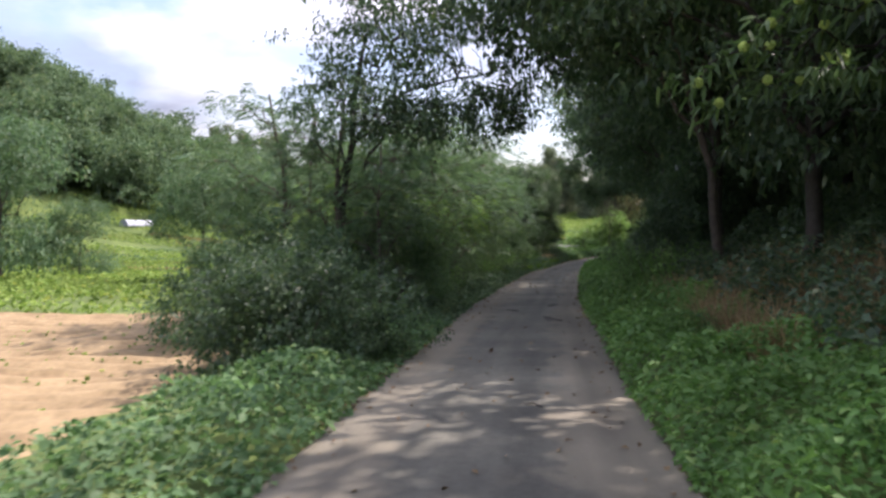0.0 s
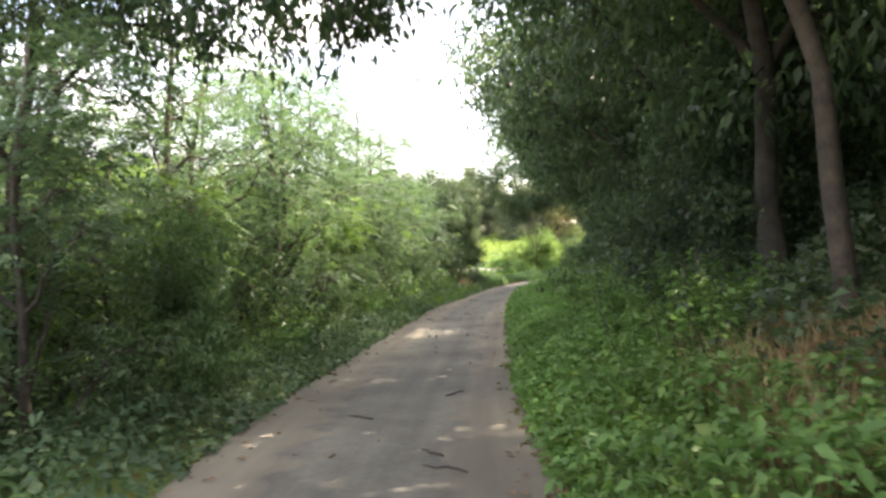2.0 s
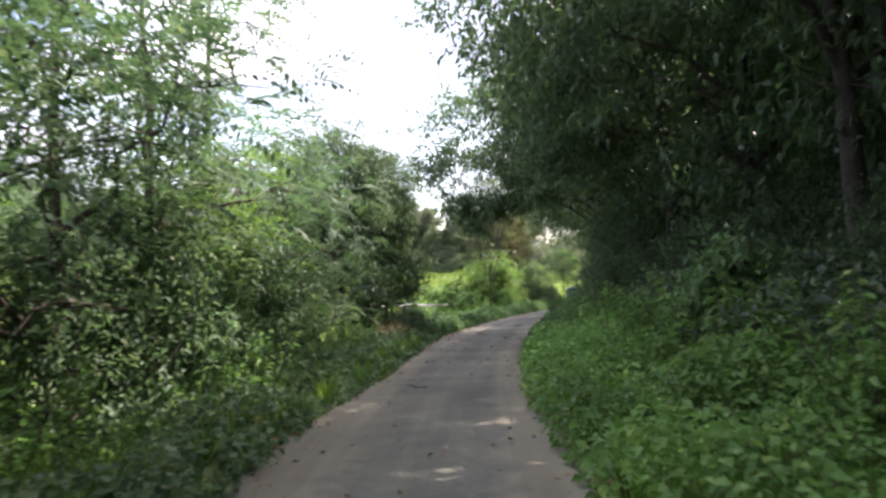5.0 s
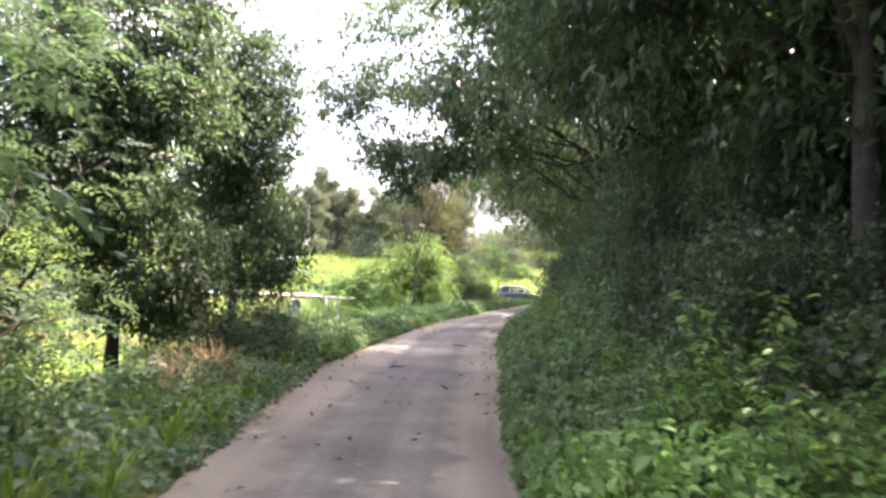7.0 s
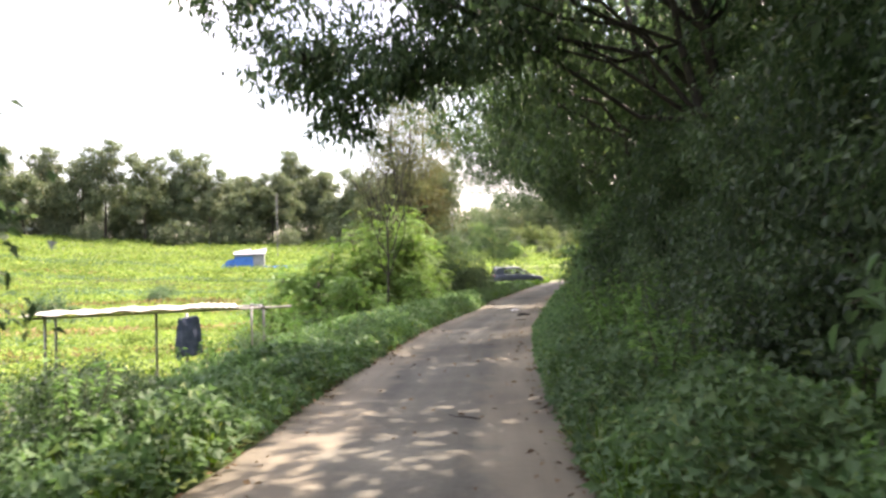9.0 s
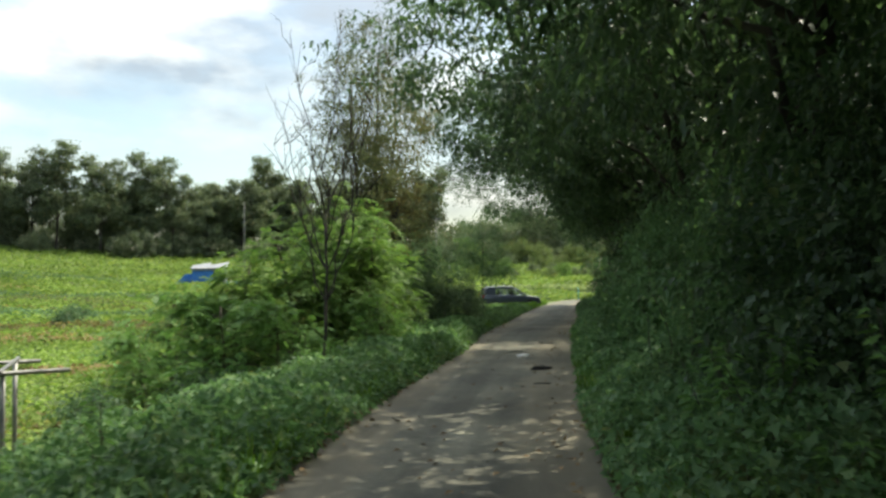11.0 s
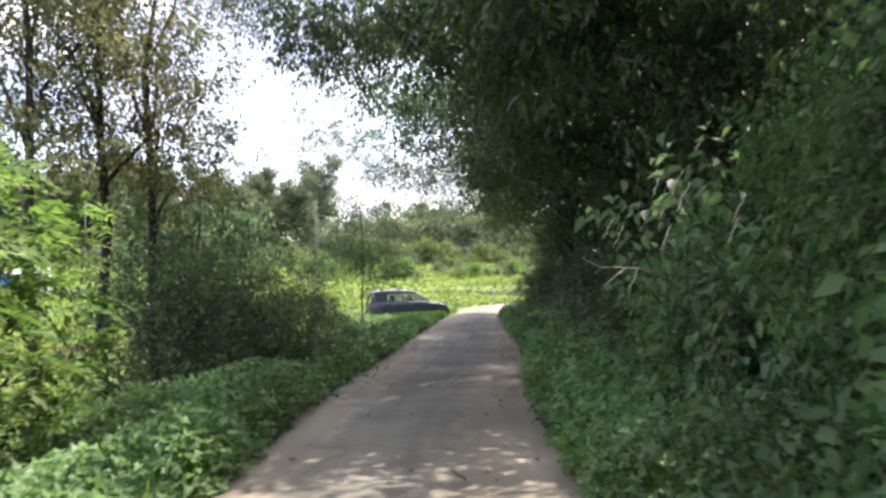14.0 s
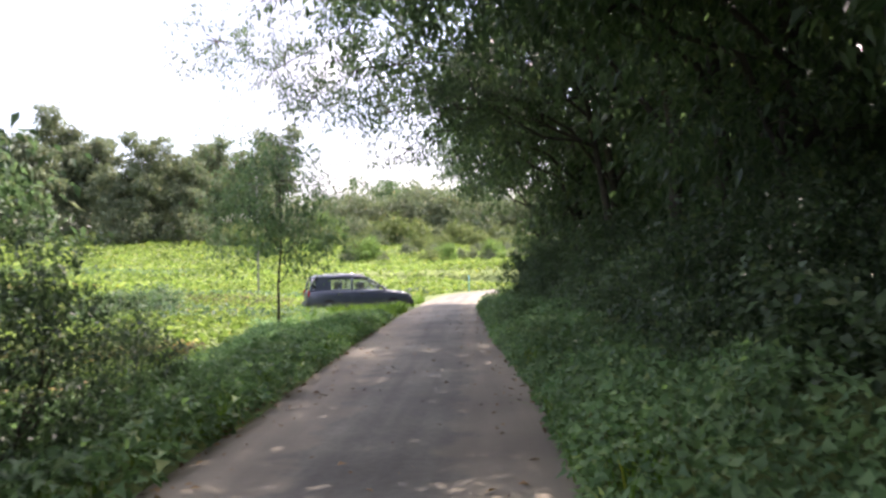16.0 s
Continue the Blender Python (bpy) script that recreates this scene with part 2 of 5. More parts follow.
def unit(v):
    return v / np.maximum(np.linalg.norm(v, axis=1, keepdims=True), 1e-9)


# outlines of a leaf: along the rib, across it
OVAL = ((0, 0), (0.42, 0.5), (1, 0), (0.42, -0.5))
LONG = ((0, 0), (0.25, 0.42), (0.62, 0.44), (1, 0), (0.62, -0.44), (0.25, -0.42))
LOBED = ((0, 0), (0.22, 0.60), (0.45, 0.28), (1, 0), (0.45, -0.28), (0.22, -0.60))


def leaf_arrays(base, way, up, length, width, outline=OVAL, fold=0.22, droop=0.25):
    """Leaves: each starts at base, points along way and is folded along its rib."""
    n, k = len(base), len(outline)
    way = unit(way)
    side = unit(np.cross(way, up))
    nor = np.cross(side, way)
    L, W = np.broadcast_to(length, n)[:, None], np.broadcast_to(width, n)[:, None]
    v = np.empty((n, k, 3), np.float32)
    for i, (a, b) in enumerate(outline):
        v[:, i] = base + way * L * a + side * W * b + nor * (W * abs(b) * fold * 2) - np.array((0, 0, 1.0)) * L * droop * a * a
    idx = np.arange(n)[:, None] * k
    tris = [(0, i, i + 1) for i in range(1, k - 1)]
    faces = np.concatenate([idx + np.array(t)[None] for t in tris])
    return v.reshape(-1, 3), faces


def join(pieces):
    vs, fs, off = [], [], 0
    for v, f in pieces:
        vs.append(v)
        fs.append(f + off)
        off += len(v)
    return np.concatenate(vs), np.concatenate(fs)


def tube(points, radii, sides=7, rng=None, rough=0.0):
    """Corners and triangles of a tapered, bent tube with a closed end."""
    pts = np.array(points, float)
    n = len(pts)
    tan = unit(np.gradient(pts, axis=0))
    ref = np.array((0.31, 0.95, 0.05))
    a = unit(np.cross(tan, ref))
    b = np.cross(tan, a)
    ang = np.linspace(0, 2 * np.pi, sides, endpoint=False)
    r = np.array(radii, float)[:, None] * np.ones(sides)[None]
    if rng is not None and rough:
        r = r * (1 + rough * rng.normal(size=r.shape))
    v = pts[:, None] + r[..., None] * (np.cos(ang)[None, :, None] * a[:, None] + np.sin(ang)[None, :, None] * b[:, None])
    v = np.concatenate([v.reshape(-1, 3), pts[-1:]])
    f = []
    for i in range(n - 1):
        for j in range(sides):
            p, q = i * sides + j, i * sides + (j + 1) % sides
            f += [(p, q, q + sides), (p, q + sides, p + sides)]
    f += [((n - 1) * sides + j, (n - 1) * sides + (j + 1) % sides, n * sides) for j in range(sides)]
    return v, np.array(f)


def bend(a, b, rng, wob=0.12, n=6, sag=0.0):
    """A crooked line from a to b."""
    a, b = np.array(a, float), np.array(b, float)
    t = np.linspace(0, 1, n)[:, None]
    d = np.linalg.norm(b - a)
    w = rng.normal(size=(n, 3)) * wob * d * 0.25
    w[0] = w[-1] = 0
    p = a + (b - a) * t + w
    p[:, 2] += sag * d * np.sin(np.pi * t[:, 0])
    return p


def clumps(blobs, count, rng, shell=0.55):
    """Points in a set of ellipsoids (centre, radii, weight), denser towards their skins."""
    w = np.array([b[2] for b in blobs], float)
    pick = rng.choice(len(blobs), count, p=w / w.sum())
    c, r = np.array([b[0] for b in blobs], float)[pick], np.array([b[1] for b in blobs], float)[pick]
    d = unit(rng.normal(size=(count, 3)))
    rad = (shell + (1 - shell) * rng.random(count)) ** 0.8
    rad *= 1 + 0.16 * rng.normal(size=count)
    return c + d * r * rad[:, None], d


def foliage(centres, outward, per, size, rng, spread=0.5, outline=OVAL, aspect=0.5, hang=0.3, flat=0.6):
    """Leaves round the given centres: sprays that point outward and hang a little."""
    n = len(centres)
    spray = unit(outward + 0.7 * rng.normal(size=(n, 3)) + np.array((0, 0, -hang)))
    c = np.repeat(centres, per, axis=0)
    s = np.repeat(spray, per, axis=0)
    m = len(c)
    along = rng.random(m) - 0.35
    pos = c + s * (along * spread * 2.0)[:, None] + rng.normal(size=(m, 3)) * np.array((spread, spread, spread * flat)) * 0.42
    way = unit(s * 0.6 + rng.normal(size=(m, 3)) * 0.8 + np.array((0, 0, -hang)))
    up = unit(rng.normal(size=(m, 3)) * 0.55 + np.array((0, 0, 1.0)) + 0.3 * np.repeat(outward, per, axis=0))
    L = size * (0.65 + 0.7 * rng.random(m))
    return leaf_arrays(pos, way, up, L, L * aspect * (0.8 + 0.4 * rng.random(m)), outline)


def fronds(centres, outward, per, size, rng, spread=0.3, length=0.45, pairs=7, aspect=0.42):
    """Feathered leaves: leaflets in pairs along drooping ribs that spread from the given centres."""
    c, o = np.repeat(centres, per, axis=0), np.repeat(outward, per, axis=0)
    n = len(c)
    way = unit(o * (1, 1, 0.5) * 0.8 + rng.normal(size=(n, 3)) * (0.7, 0.7, 0.35) + np.array((0, 0, 0.12)))
    base = c + rng.normal(size=(n, 3)) * spread * 0.5
    nor = unit(np.array((0, 0, 1.0)) + 0.35 * rng.normal(size=(n, 3)))
    side = unit(np.cross(way, nor))
    long_ = length * rng.uniform(0.7, 1.25, n)
    pos, ways, ups, sizes = [], [], [], []
    for k in range(pairs):
        t = (k + 0.8) / pairs
        p = base + way * (long_ * t)[:, None] - np.array((0, 0, 1.0)) * (long_ * 0.42 * t * t)[:, None]
        for q in (-1, 1):
            pos.append(p)
            ways.append(unit(side * q * 0.9 + way * 0.45 + rng.normal(size=(n, 3)) * 0.12 - np.array((0, 0, 0.16))))
            ups.append(nor)
            sizes.append(size * (0.7 + 0.5 * math.sin(math.pi * t)) * rng.uniform(0.85, 1.15, n))
    L = np.concatenate(sizes)
    return leaf_arrays(np.concatenate(pos), np.concatenate(ways), np.concatenate(ups), L, L * aspect, OVAL, 0.1, 0.1)


def build_tree(name, label, seed, trunk, trunk_r, limb_ends, blobs, n_clumps, per, size, leaf, bark=None, spread=0.5,
               outline=OVAL, aspect=0.5, hang=0.3, group="", category="tree", shell=0.55, twigs=60, where=None, rib=None):
    """A tree round its own foot: trunk, limbs, and a crown of many leaves."""
    rng = np.random.default_rng(seed)
    bark = bark or BARK
    root = thing(name, where or pose(0, 0, 0), label, category, group)
    tp = np.array(trunk, float)
    pts = []
    for a, b in zip(tp[:-1], tp[1:]):
        seg = bend(a, b, rng, 0.06, 4)
        pts += list(seg[:-1])
    pts.append(tp[-1])
    pts = np.array(pts)
    rad = trunk_r * (1 - 0.72 * np.linspace(0, 1, len(pts)) ** 0.9)
    rad[0] *= 1.35
    array_part("trunk", *tube(pts, rad, 9, rng, 0.05), bark, root, smooth=True)
    centres, outward = clumps(blobs, n_clumps, rng, shell)
    tips = []
    for k, (f, end) in enumerate(limb_ends):
        i = min(int(f * (len(pts) - 1)), len(pts) - 2)
        line = bend(pts[i], end, rng, 0.16, 7, 0.08)
        r0 = rad[i] * 0.62
        pieces = [tube(line, r0 * (1 - 0.8 * np.linspace(0, 1, 7)), 6)]
        for j in (2, 3, 4, 5, 6):
            near = centres[np.argsort(np.linalg.norm(centres - line[j], axis=1))[rng.integers(0, 14)]]
            sub = bend(line[j], near, rng, 0.2, 5, 0.05)
            pieces.append(tube(sub, r0 * 0.3 * (1 - 0.75 * np.linspace(0, 1, 5)), 4))
        array_part("limb", *join(pieces), bark, root, smooth=True)
        tips.append(line)
    lines = np.concatenate(tips) if tips else pts
    if rib:
        v, f = fronds(centres, outward, per, size, rng, spread, rib[0], rib[1], aspect)
    else:
        v, f = foliage(centres, outward, per, size, rng, spread, outline, aspect, hang)
    array_part("crown", v, f, leaf, root)
    if twigs:
        pieces = []
        for c in centres[rng.choice(len(centres), min(twigs, len(centres)), replace=False)]:
            near = lines[np.argmin(np.linalg.norm(lines - c, axis=1))]
            pieces.append(tube(bend(near, c, rng, 0.2, 4), 0.022 * trunk_r / 0.15 * np.array((1, 0.7, 0.45, 0.2)), 3))
        tagged(array_part("branchwork", *join(pieces), bark, root), kind="stuff")
    return root


# ---- the lane's line and the lie of the land ----
LANE = np.array([(-1.5, -40), (0.0, -12), (1.3, 5.8), (2.3, 16.1), (3.3, 23.6), (4.2, 29.5), (7.3, 47.5), (12.3, 65), (16.8, 77.4), (20.3, 85.4),
                 (23.8, 92.9), (26.5, 98.3), (30.3, 105.2), (36, 116.5), (42.2, 129), (47.0, 138), (52.2, 146.6), (59.5, 154), (68.5, 159), (84, 165), (104, 171), (108, 205)], float)
_t = np.linspace(0, len(LANE) - 1.001, 700)


def _catmull(t):
    i = int(t)
    f = t - i
    p = [LANE[min(max(i + k, 0), len(LANE) - 1)] for k in (-1, 0, 1, 2)]
    return 0.5 * ((2 * p[1]) + (p[2] - p[0]) * f + (2 * p[0] - 5 * p[1] + 4 * p[2] - p[3]) * f * f + (3 * p[1] - p[0] - 3 * p[2] + p[3]) * f ** 3)


LINE = np.array([_catmull(t) for t in _t])
LANE_Z, HALF = -0.12, 1.43


def wider_right(y):
    return np.interp(y, (0, 11.6, 19.6, 27.5, 45, 51, 57, 62, 75, 83, 91, 98.6, 104, 113, 140), (0.3, 0.27, 0.15, -0.1, -0.22, -0.2, -0.15, 0.05, 0.17, 0.3, 0.4, 0.32, 0.25, 0, 0))


def wider_left(y):
    return np.interp(y, (0, 19.6, 27.5, 40, 45, 51.3, 57, 62.4, 70, 75, 83, 91, 98, 106, 114, 122, 132), (0, 0, 0.15, 0, 0, -0.27, 0, 0.28, 0.1, 0, -0.1, -0.3, 0.05, 0.3, 0.45, 0.3, 0))



def cx(y):
    return np.interp(y, LINE[:, 1], LINE[:, 0])


def slant(y):
    """The cosine of the lane's turn from +y."""
    s = (cx(np.asarray(y) + 1.0) - cx(np.asarray(y) - 1.0)) / 2.0
    return 1 / np.sqrt(1 + s * s)


def smooth(a, b, x):
    t = np.clip((np.asarray(x, float) - a) / (b - a), 0, 1)
    return t * t * (3 - 2 * t)


def ground_z(x, y):
    """The height of the ground: a bed for the lane, a wooded bank to its right, fields below it to its left, rising far off."""
    x, y = np.asarray(x, float), np.asarray(y, float)
    u = (x - cx(y)) * slant(y)
    z = np.full(u.shape, LANE_Z - 0.04)
    z = z - 0.16 * (1 - smooth(HALF - 0.35, HALF - 0.05, np.abs(u)))
    bank = 0.25 * np.clip(u - 2.0, 0, 2.6) + 0.42 * np.clip(u - 4.6, 0, 16) + 0.2 * np.clip(u - 20.6, 0, 60)
    z = z + bank * (1 - smooth(122, 160, y + 0.4 * u))
    drop = (0.45 + 0.5 * smooth(50, 75, y)) * (1 - 0.9 * smooth(108, 126, y))
    z = z - drop * smooth(1.8, 7.0, -u)
    v = np.where(y > 129, x - np.interp(y, (129, 139, 150, 170, 205), (42.2, 46.5, 48.5, 47.5, 40.0)), u)
    far = np.sqrt((0.7 * np.clip(-v, 0, None)) ** 2 + np.clip(y - 105, 0, None) ** 2)
    z = z + 0.00125 * np.minimum(np.clip(far - 25, 0, 100), 77 + 23 * smooth(30, 70, -x)) ** 2 * np.maximum(smooth(4, 18, -v), smooth(140, 165, y)) * smooth(2.5, 12, np.abs(u)) * (1 - 0.35 * (1 - smooth(40, 90, y)))
    z = z + 25 * np.exp(-(((x + 104) / 50) ** 2 + ((y - 168) / 60) ** 2))
    return z + 0.05 * np.sin(x * 0.9 + 1.3 * np.sin(y * 0.4)) * smooth(2, 8, np.abs(u))


def lane_at(y, u):
    """The place u metres to the right of the lane's middle line (left: minus), where it passes y."""
    x = float(cx(y)) + u / float(slant(y))
    return x, float(y), float(ground_z(x, y))


# ---- ground and lane ----
us = np.concatenate([-np.geomspace(900, 30, 26), np.linspace(-27, -8, 14), np.linspace(-7, -2, 11), (-1.75, -1.5, -1.3, -1.0, 0, 1.0, 1.3, 1.5, 1.75),
                     np.linspace(2, 8, 13), np.linspace(9, 30, 14), np.geomspace(34, 900, 22)])
ys = np.concatenate([np.linspace(-600, -40, 12), np.linspace(-36, 170, 140), np.geomspace(174, 1500, 30)])
gy, gu = np.meshgrid(ys, us, indexing="ij")
gx = cx(np.minimum(gy, 146)) + gu / slant(np.minimum(gy, 146))
gv = np.stack([gx, gy, ground_z(gx, gy)], -1).reshape(-1, 3)
i, j = np.meshgrid(np.arange(len(ys) - 1), np.arange(len(us) - 1), indexing="ij")
a = (i * len(us) + j).ravel()
tagged(array_part("ground", gv, np.stack([a, a + 1, a + 1 + len(us), a + len(us)], 1), GROUND, smooth=True), "grassy earth of the valley floor and wooded bank", "ground", kind="structure")

rng = np.random.default_rng(5)
ly = np.arange(-30, 164, 0.5)
lv = []
for y in ly:
    el, er = (HALF + float(w(y)) + 0.06 * noise.noise((s * 7.3, y * 0.9, 0)) + 0.09 * noise.noise((s * 3.1, y * 0.17, 4)) for s, w in ((1, wider_left), (2, wider_right)))
    for u, dz in ((-el, -0.16), (-el, -0.015), (-el + 0.05, 0), (-0.7, 0.012), (0, 0.018), (0.7, 0.012), (er - 0.05, 0), (er, -0.015), (er, -0.16)):
        lv.append((float(cx(y)) + u / float(slant(y)), y, LANE_Z + dz + 0.012 * noise.noise((u * 0.8, y * 0.4, 2))))
n9 = 9
i, j = np.meshgrid(np.arange(len(ly) - 1), np.arange(n9 - 1), indexing="ij")
a = (i * n9 + j).ravel()
lane_ob = array_part("road", lv, np.stack([a, a + 1, a + 1 + n9, a + n9], 1), CONCRETE, smooth=True)
lane_ob.data.attributes.new("across", "FLOAT", "POINT").data.foreach_set("value", np.tile(np.array((1, 1, 0.96, 0.49, 0, 0.49, 0.96, 1, 1), np.float32), len(ly)))
lane_ob.data.attributes.new("side", "FLOAT", "POINT").data.foreach_set("value", np.tile(np.array((-1.4, -1.4, -1.35, -0.7, 0, 0.7, 1.35, 1.4, 1.4), np.float32), len(ly)))
tagged(lane_ob, "narrow worn concrete farm lane, dusty brown-grey", "road", kind="structure")


def stand_at(x, y, turn=0.0):
    return pose(x, y, float(ground_z(x, y)), 0, 0, turn)


# ---- trees of the wood on the bank ----
def wood_tree(seed, h, lean, reach, label, n_clumps=560):
    """A tall dark tree that reaches over the lane (its own -x) with its lower limbs."""
    r = np.random.default_rng(seed)
    top = (lean, r.uniform(-0.6, 0.6), h * 0.8)
    mid = (lean * 0.35 + r.uniform(-0.3, 0.3), r.uniform(-0.4, 0.4), h * 0.4)
    blobs = [((lean, 0, h * 0.74), (3.0, 3.1, h * 0.25), 3.0),
             ((-reach * 0.62, r.uniform(-1, 1), h * 0.66), (reach * 0.48, 2.6, h * 0.16), 2.4),
             ((-reach * 0.45, r.uniform(-2, 2), h * 0.50), (2.0, 2.2, h * 0.12), 1.2),
             ((1.8, r.uniform(-1, 1), h * 0.48), (2.4, 2.8, h * 0.2), 1.6),
             ((0.2, r.uniform(-1, 1), h * 0.30), (1.5, 2.4, h * 0.11), 1.0)]
    limbs = [(0.35, (-reach * 0.55, 0.8, h * 0.58)), (0.5, (-reach * 0.85, -0.9, h * 0.66)), (0.45, (2.2, 0.6, h * 0.5)), (0.6, (0.6, 2.2, h * 0.7)),
             (0.6, (0.4, -2.2, h * 0.72)), (0.8, (lean + 0.6, 0.6, h * 0.93))]
    return build_tree("woodland_tree", label, seed, [(0, 0, -0.3), mid, top], 0.17, limbs, blobs, n_clumps, 28, 0.175, LEAF_DARK, spread=0.46,
                      group="trees of the wood", aspect=0.48, hang=0.45)


TALL = "tall dark green broadleaf tree leaning over the farm lane"
protos = [wood_tree(11, 11.0, -0.8, 5.2, TALL), wood_tree(12, 9.5, -0.4, 4.6, TALL), wood_tree(13, 12.0, -1.4, 8.6, "tall dark tree with long limbs hanging over the farm lane", 820)]
turn_of = lambda y: -math.degrees(math.acos(float(slant(y)))) * (1 if float(cx(y + 1)) >= float(cx(y - 1)) else -1)
rng = np.random.default_rng(21)
row = [(9.0, 0), (19.5, 1), (26.6, 2), (29.5, 1), (34.5, 0), (40.0, 1), (45.5, 0), (51.0, 1), (56.0, 0), (58.6, 1), (61.5, 1), (64.2, 0), (66.5, 0), (73.5, 2), (79.0, 1), (84.5, 0), (90.0, 2),
       (95.5, 1), (98.0, 0), (100.5, 2), (103.6, 1), (106.0, 0), (111.0, 2), (116.5, 2), (121.5, 1), (126.5, 0), (131.0, 1)]
used = set()
for y, p in row:
    s = (0.97 if 84 < y < 107 else 1.0) + rng.uniform(-0.08, 0.08)
    m = pose(*lane_at(y + rng.uniform(-0.6, 0.6), 5.0 + rng.uniform(-0.4, 0.8)), 0, 0, turn_of(y) + rng.uniform(-15, 15)) @ Matrix.Scale(s, 4)
    if p in used:
        copy_thing(protos[p], m)
    else:
        protos[p].matrix_basis = m
        used.add(p)
back = build_tree("woodland_tree", "dark tree deeper in the wood on the bank", 15, [(0, 0, -0.3), (0.2, 0.1, 4), (-0.2, 0, 9)], 0.16,
                  [(0.3, (1.6, 0.5, 4.5)), (0.4, (-1.6, -0.5, 5)), (0.6, (0.3, 1.8, 7)), (0.6, (0, -1.8, 7.5))],
                  [((0, 0, 7.5), (3.2, 3.2, 3.2), 3), ((0, 0, 3.2), (2.6, 2.6, 2.4), 2.2)], 260, 15, 0.40, LEAF_DARK, spread=0.75, group="trees of the wood", hang=0.4, twigs=20)
k = 0
for u, step in ((9.6, 4.6), (15.5, 6.0)):
    for y in np.arange(8, 132, step):
        if 82 < y < 108 and u > 12:
            continue
        m = pose(*lane_at(y + rng.uniform(-1.5, 1.5), u + rng.uniform(-1.2, 1.2)), 0, 0, rng.uniform(0, 360)) @ Matrix.Scale(rng.uniform(1.0, 1.25) * (0.92 if 82 < y < 108 else 1.0), 4)
        if k == 0:
            back.matrix_basis = m
        else:
            copy_thing(back, m)
        k += 1


# trees whose low limbs hang over the lane
def hanging_tree(seed, where, label, trunk, blobs, n_clumps, per, size, leaf, group="trees of the wood"):
    return build_tree("overhanging_tree", label, seed, trunk, 0.15, [(0.55 + 0.06 * (k % 5), b[0]) for k, b in enumerate(blobs)], blobs, n_clumps, per, size, leaf,
                      where=where, spread=0.30, aspect=0.46, hang=0.7, group=group, twigs=90, shell=0.25)


hanging_tree(16, stand_at(-1.3, 27.2), "tree at the thicket with dark branches hanging over the lane", [(0, 0, -0.3), (0.3, -0.2, 3.2), (1.0, -0.3, 7.4)],
             [((0.4, -0.8, 5.6), (1.5, 1.5, 1.2), 1.4), ((2.4, -0.9, 5.2), (1.4, 1.2, 0.8), 1.2), ((4.2, -0.6, 5.4), (1.5, 1.2, 0.9), 1.2), ((1.6, -0.2, 7.2), (2.4, 1.8, 1.2), 2.0), ((5.6, -0.2, 6.8), (1.6, 1.4, 1.0), 1.0)], 440, 26, 0.13, LEAF_DARK)
hanging_tree(17, stand_at(20.9, 72.9, -20), "tree with drooping leafy branches hanging over the lane", [(0, 0, -0.3), (-0.6, 0, 3.4), (-1.6, 0, 8.0)],
             [((-4.6, -0.4, 5.0), (1.6, 1.6, 1.2), 1.2), ((-6.6, -0.6, 4.6), (1.4, 1.2, 0.9), 1.2), ((-8.2, -0.2, 4.9), (1.2, 1.1, 0.9), 0.9), ((-5.0, 0.2, 6.8), (3.4, 2.0, 1.2), 1.8), ((-7.4, -0.4, 3.7), (0.7, 0.6, 0.6), 0.4), ((-9.4, -0.2, 6.6), (1.5, 1.4, 1.0), 0.8)], 500, 30, 0.15, LEAF_DARK)
hanging_tree(18, stand_at(41.8, 115.6, -25), "tree with a thick limb and airy branches over the lane", [(0, 0, -0.3), (-0.8, 0, 4.2), (-1.6, 0, 9.0)],
             [((-4.6, -0.4, 5.8), (1.9, 1.8, 1.3), 1.3), ((-7.2, -0.4, 5.8), (1.8, 1.6, 1.2), 1.0), ((-10.0, -0.2, 6.8), (1.9, 1.5, 1.2), 0.9), ((-6.4, -0.4, 4.2), (1.5, 1.2, 0.6), 0.5), ((-7.0, 0, 8.2), (3.6, 2.0, 1.2), 1.5), ((-12.0, -0.2, 7.6), (1.8, 1.5, 1.3), 0.9),
              ((-6.8, -2.6, 4.9), (1.6, 1.4, 0.8), 0.8), ((-8.8, -2.2, 5.4), (1.5, 1.4, 0.9), 0.8), ((-4.4, -2.4, 5.2), (1.8, 1.5, 1.1), 1.0)], 700, 26, 0.095, LEAF_DARK)
hanging_tree(19, pose(*lane_at(100.6, 5.3), 0, 0, -27), "tree spreading leafy boughs across the lane", [(0, 0, -0.3), (-0.5, 0, 3.8), (-1.8, 0, 9.2)],
             [((-5.0, 0, 6.6), (2.0, 1.8, 1.3), 1.3), ((-7.5, -0.3, 6.4), (1.8, 1.6, 1.1), 1.2), ((-8.8, 0, 7.0), (1.3, 1.3, 0.9), 0.5), ((-6.0, 0, 8.6), (3.2, 2.0, 1.2), 1.6), ((-9.8, 0.2, 8.0), (1.6, 1.5, 1.1), 0.8), ((-3.4, -0.6, 5.4), (1.6, 1.5, 1.0), 0.9)], 640, 26, 0.105, LEAF_DARK)
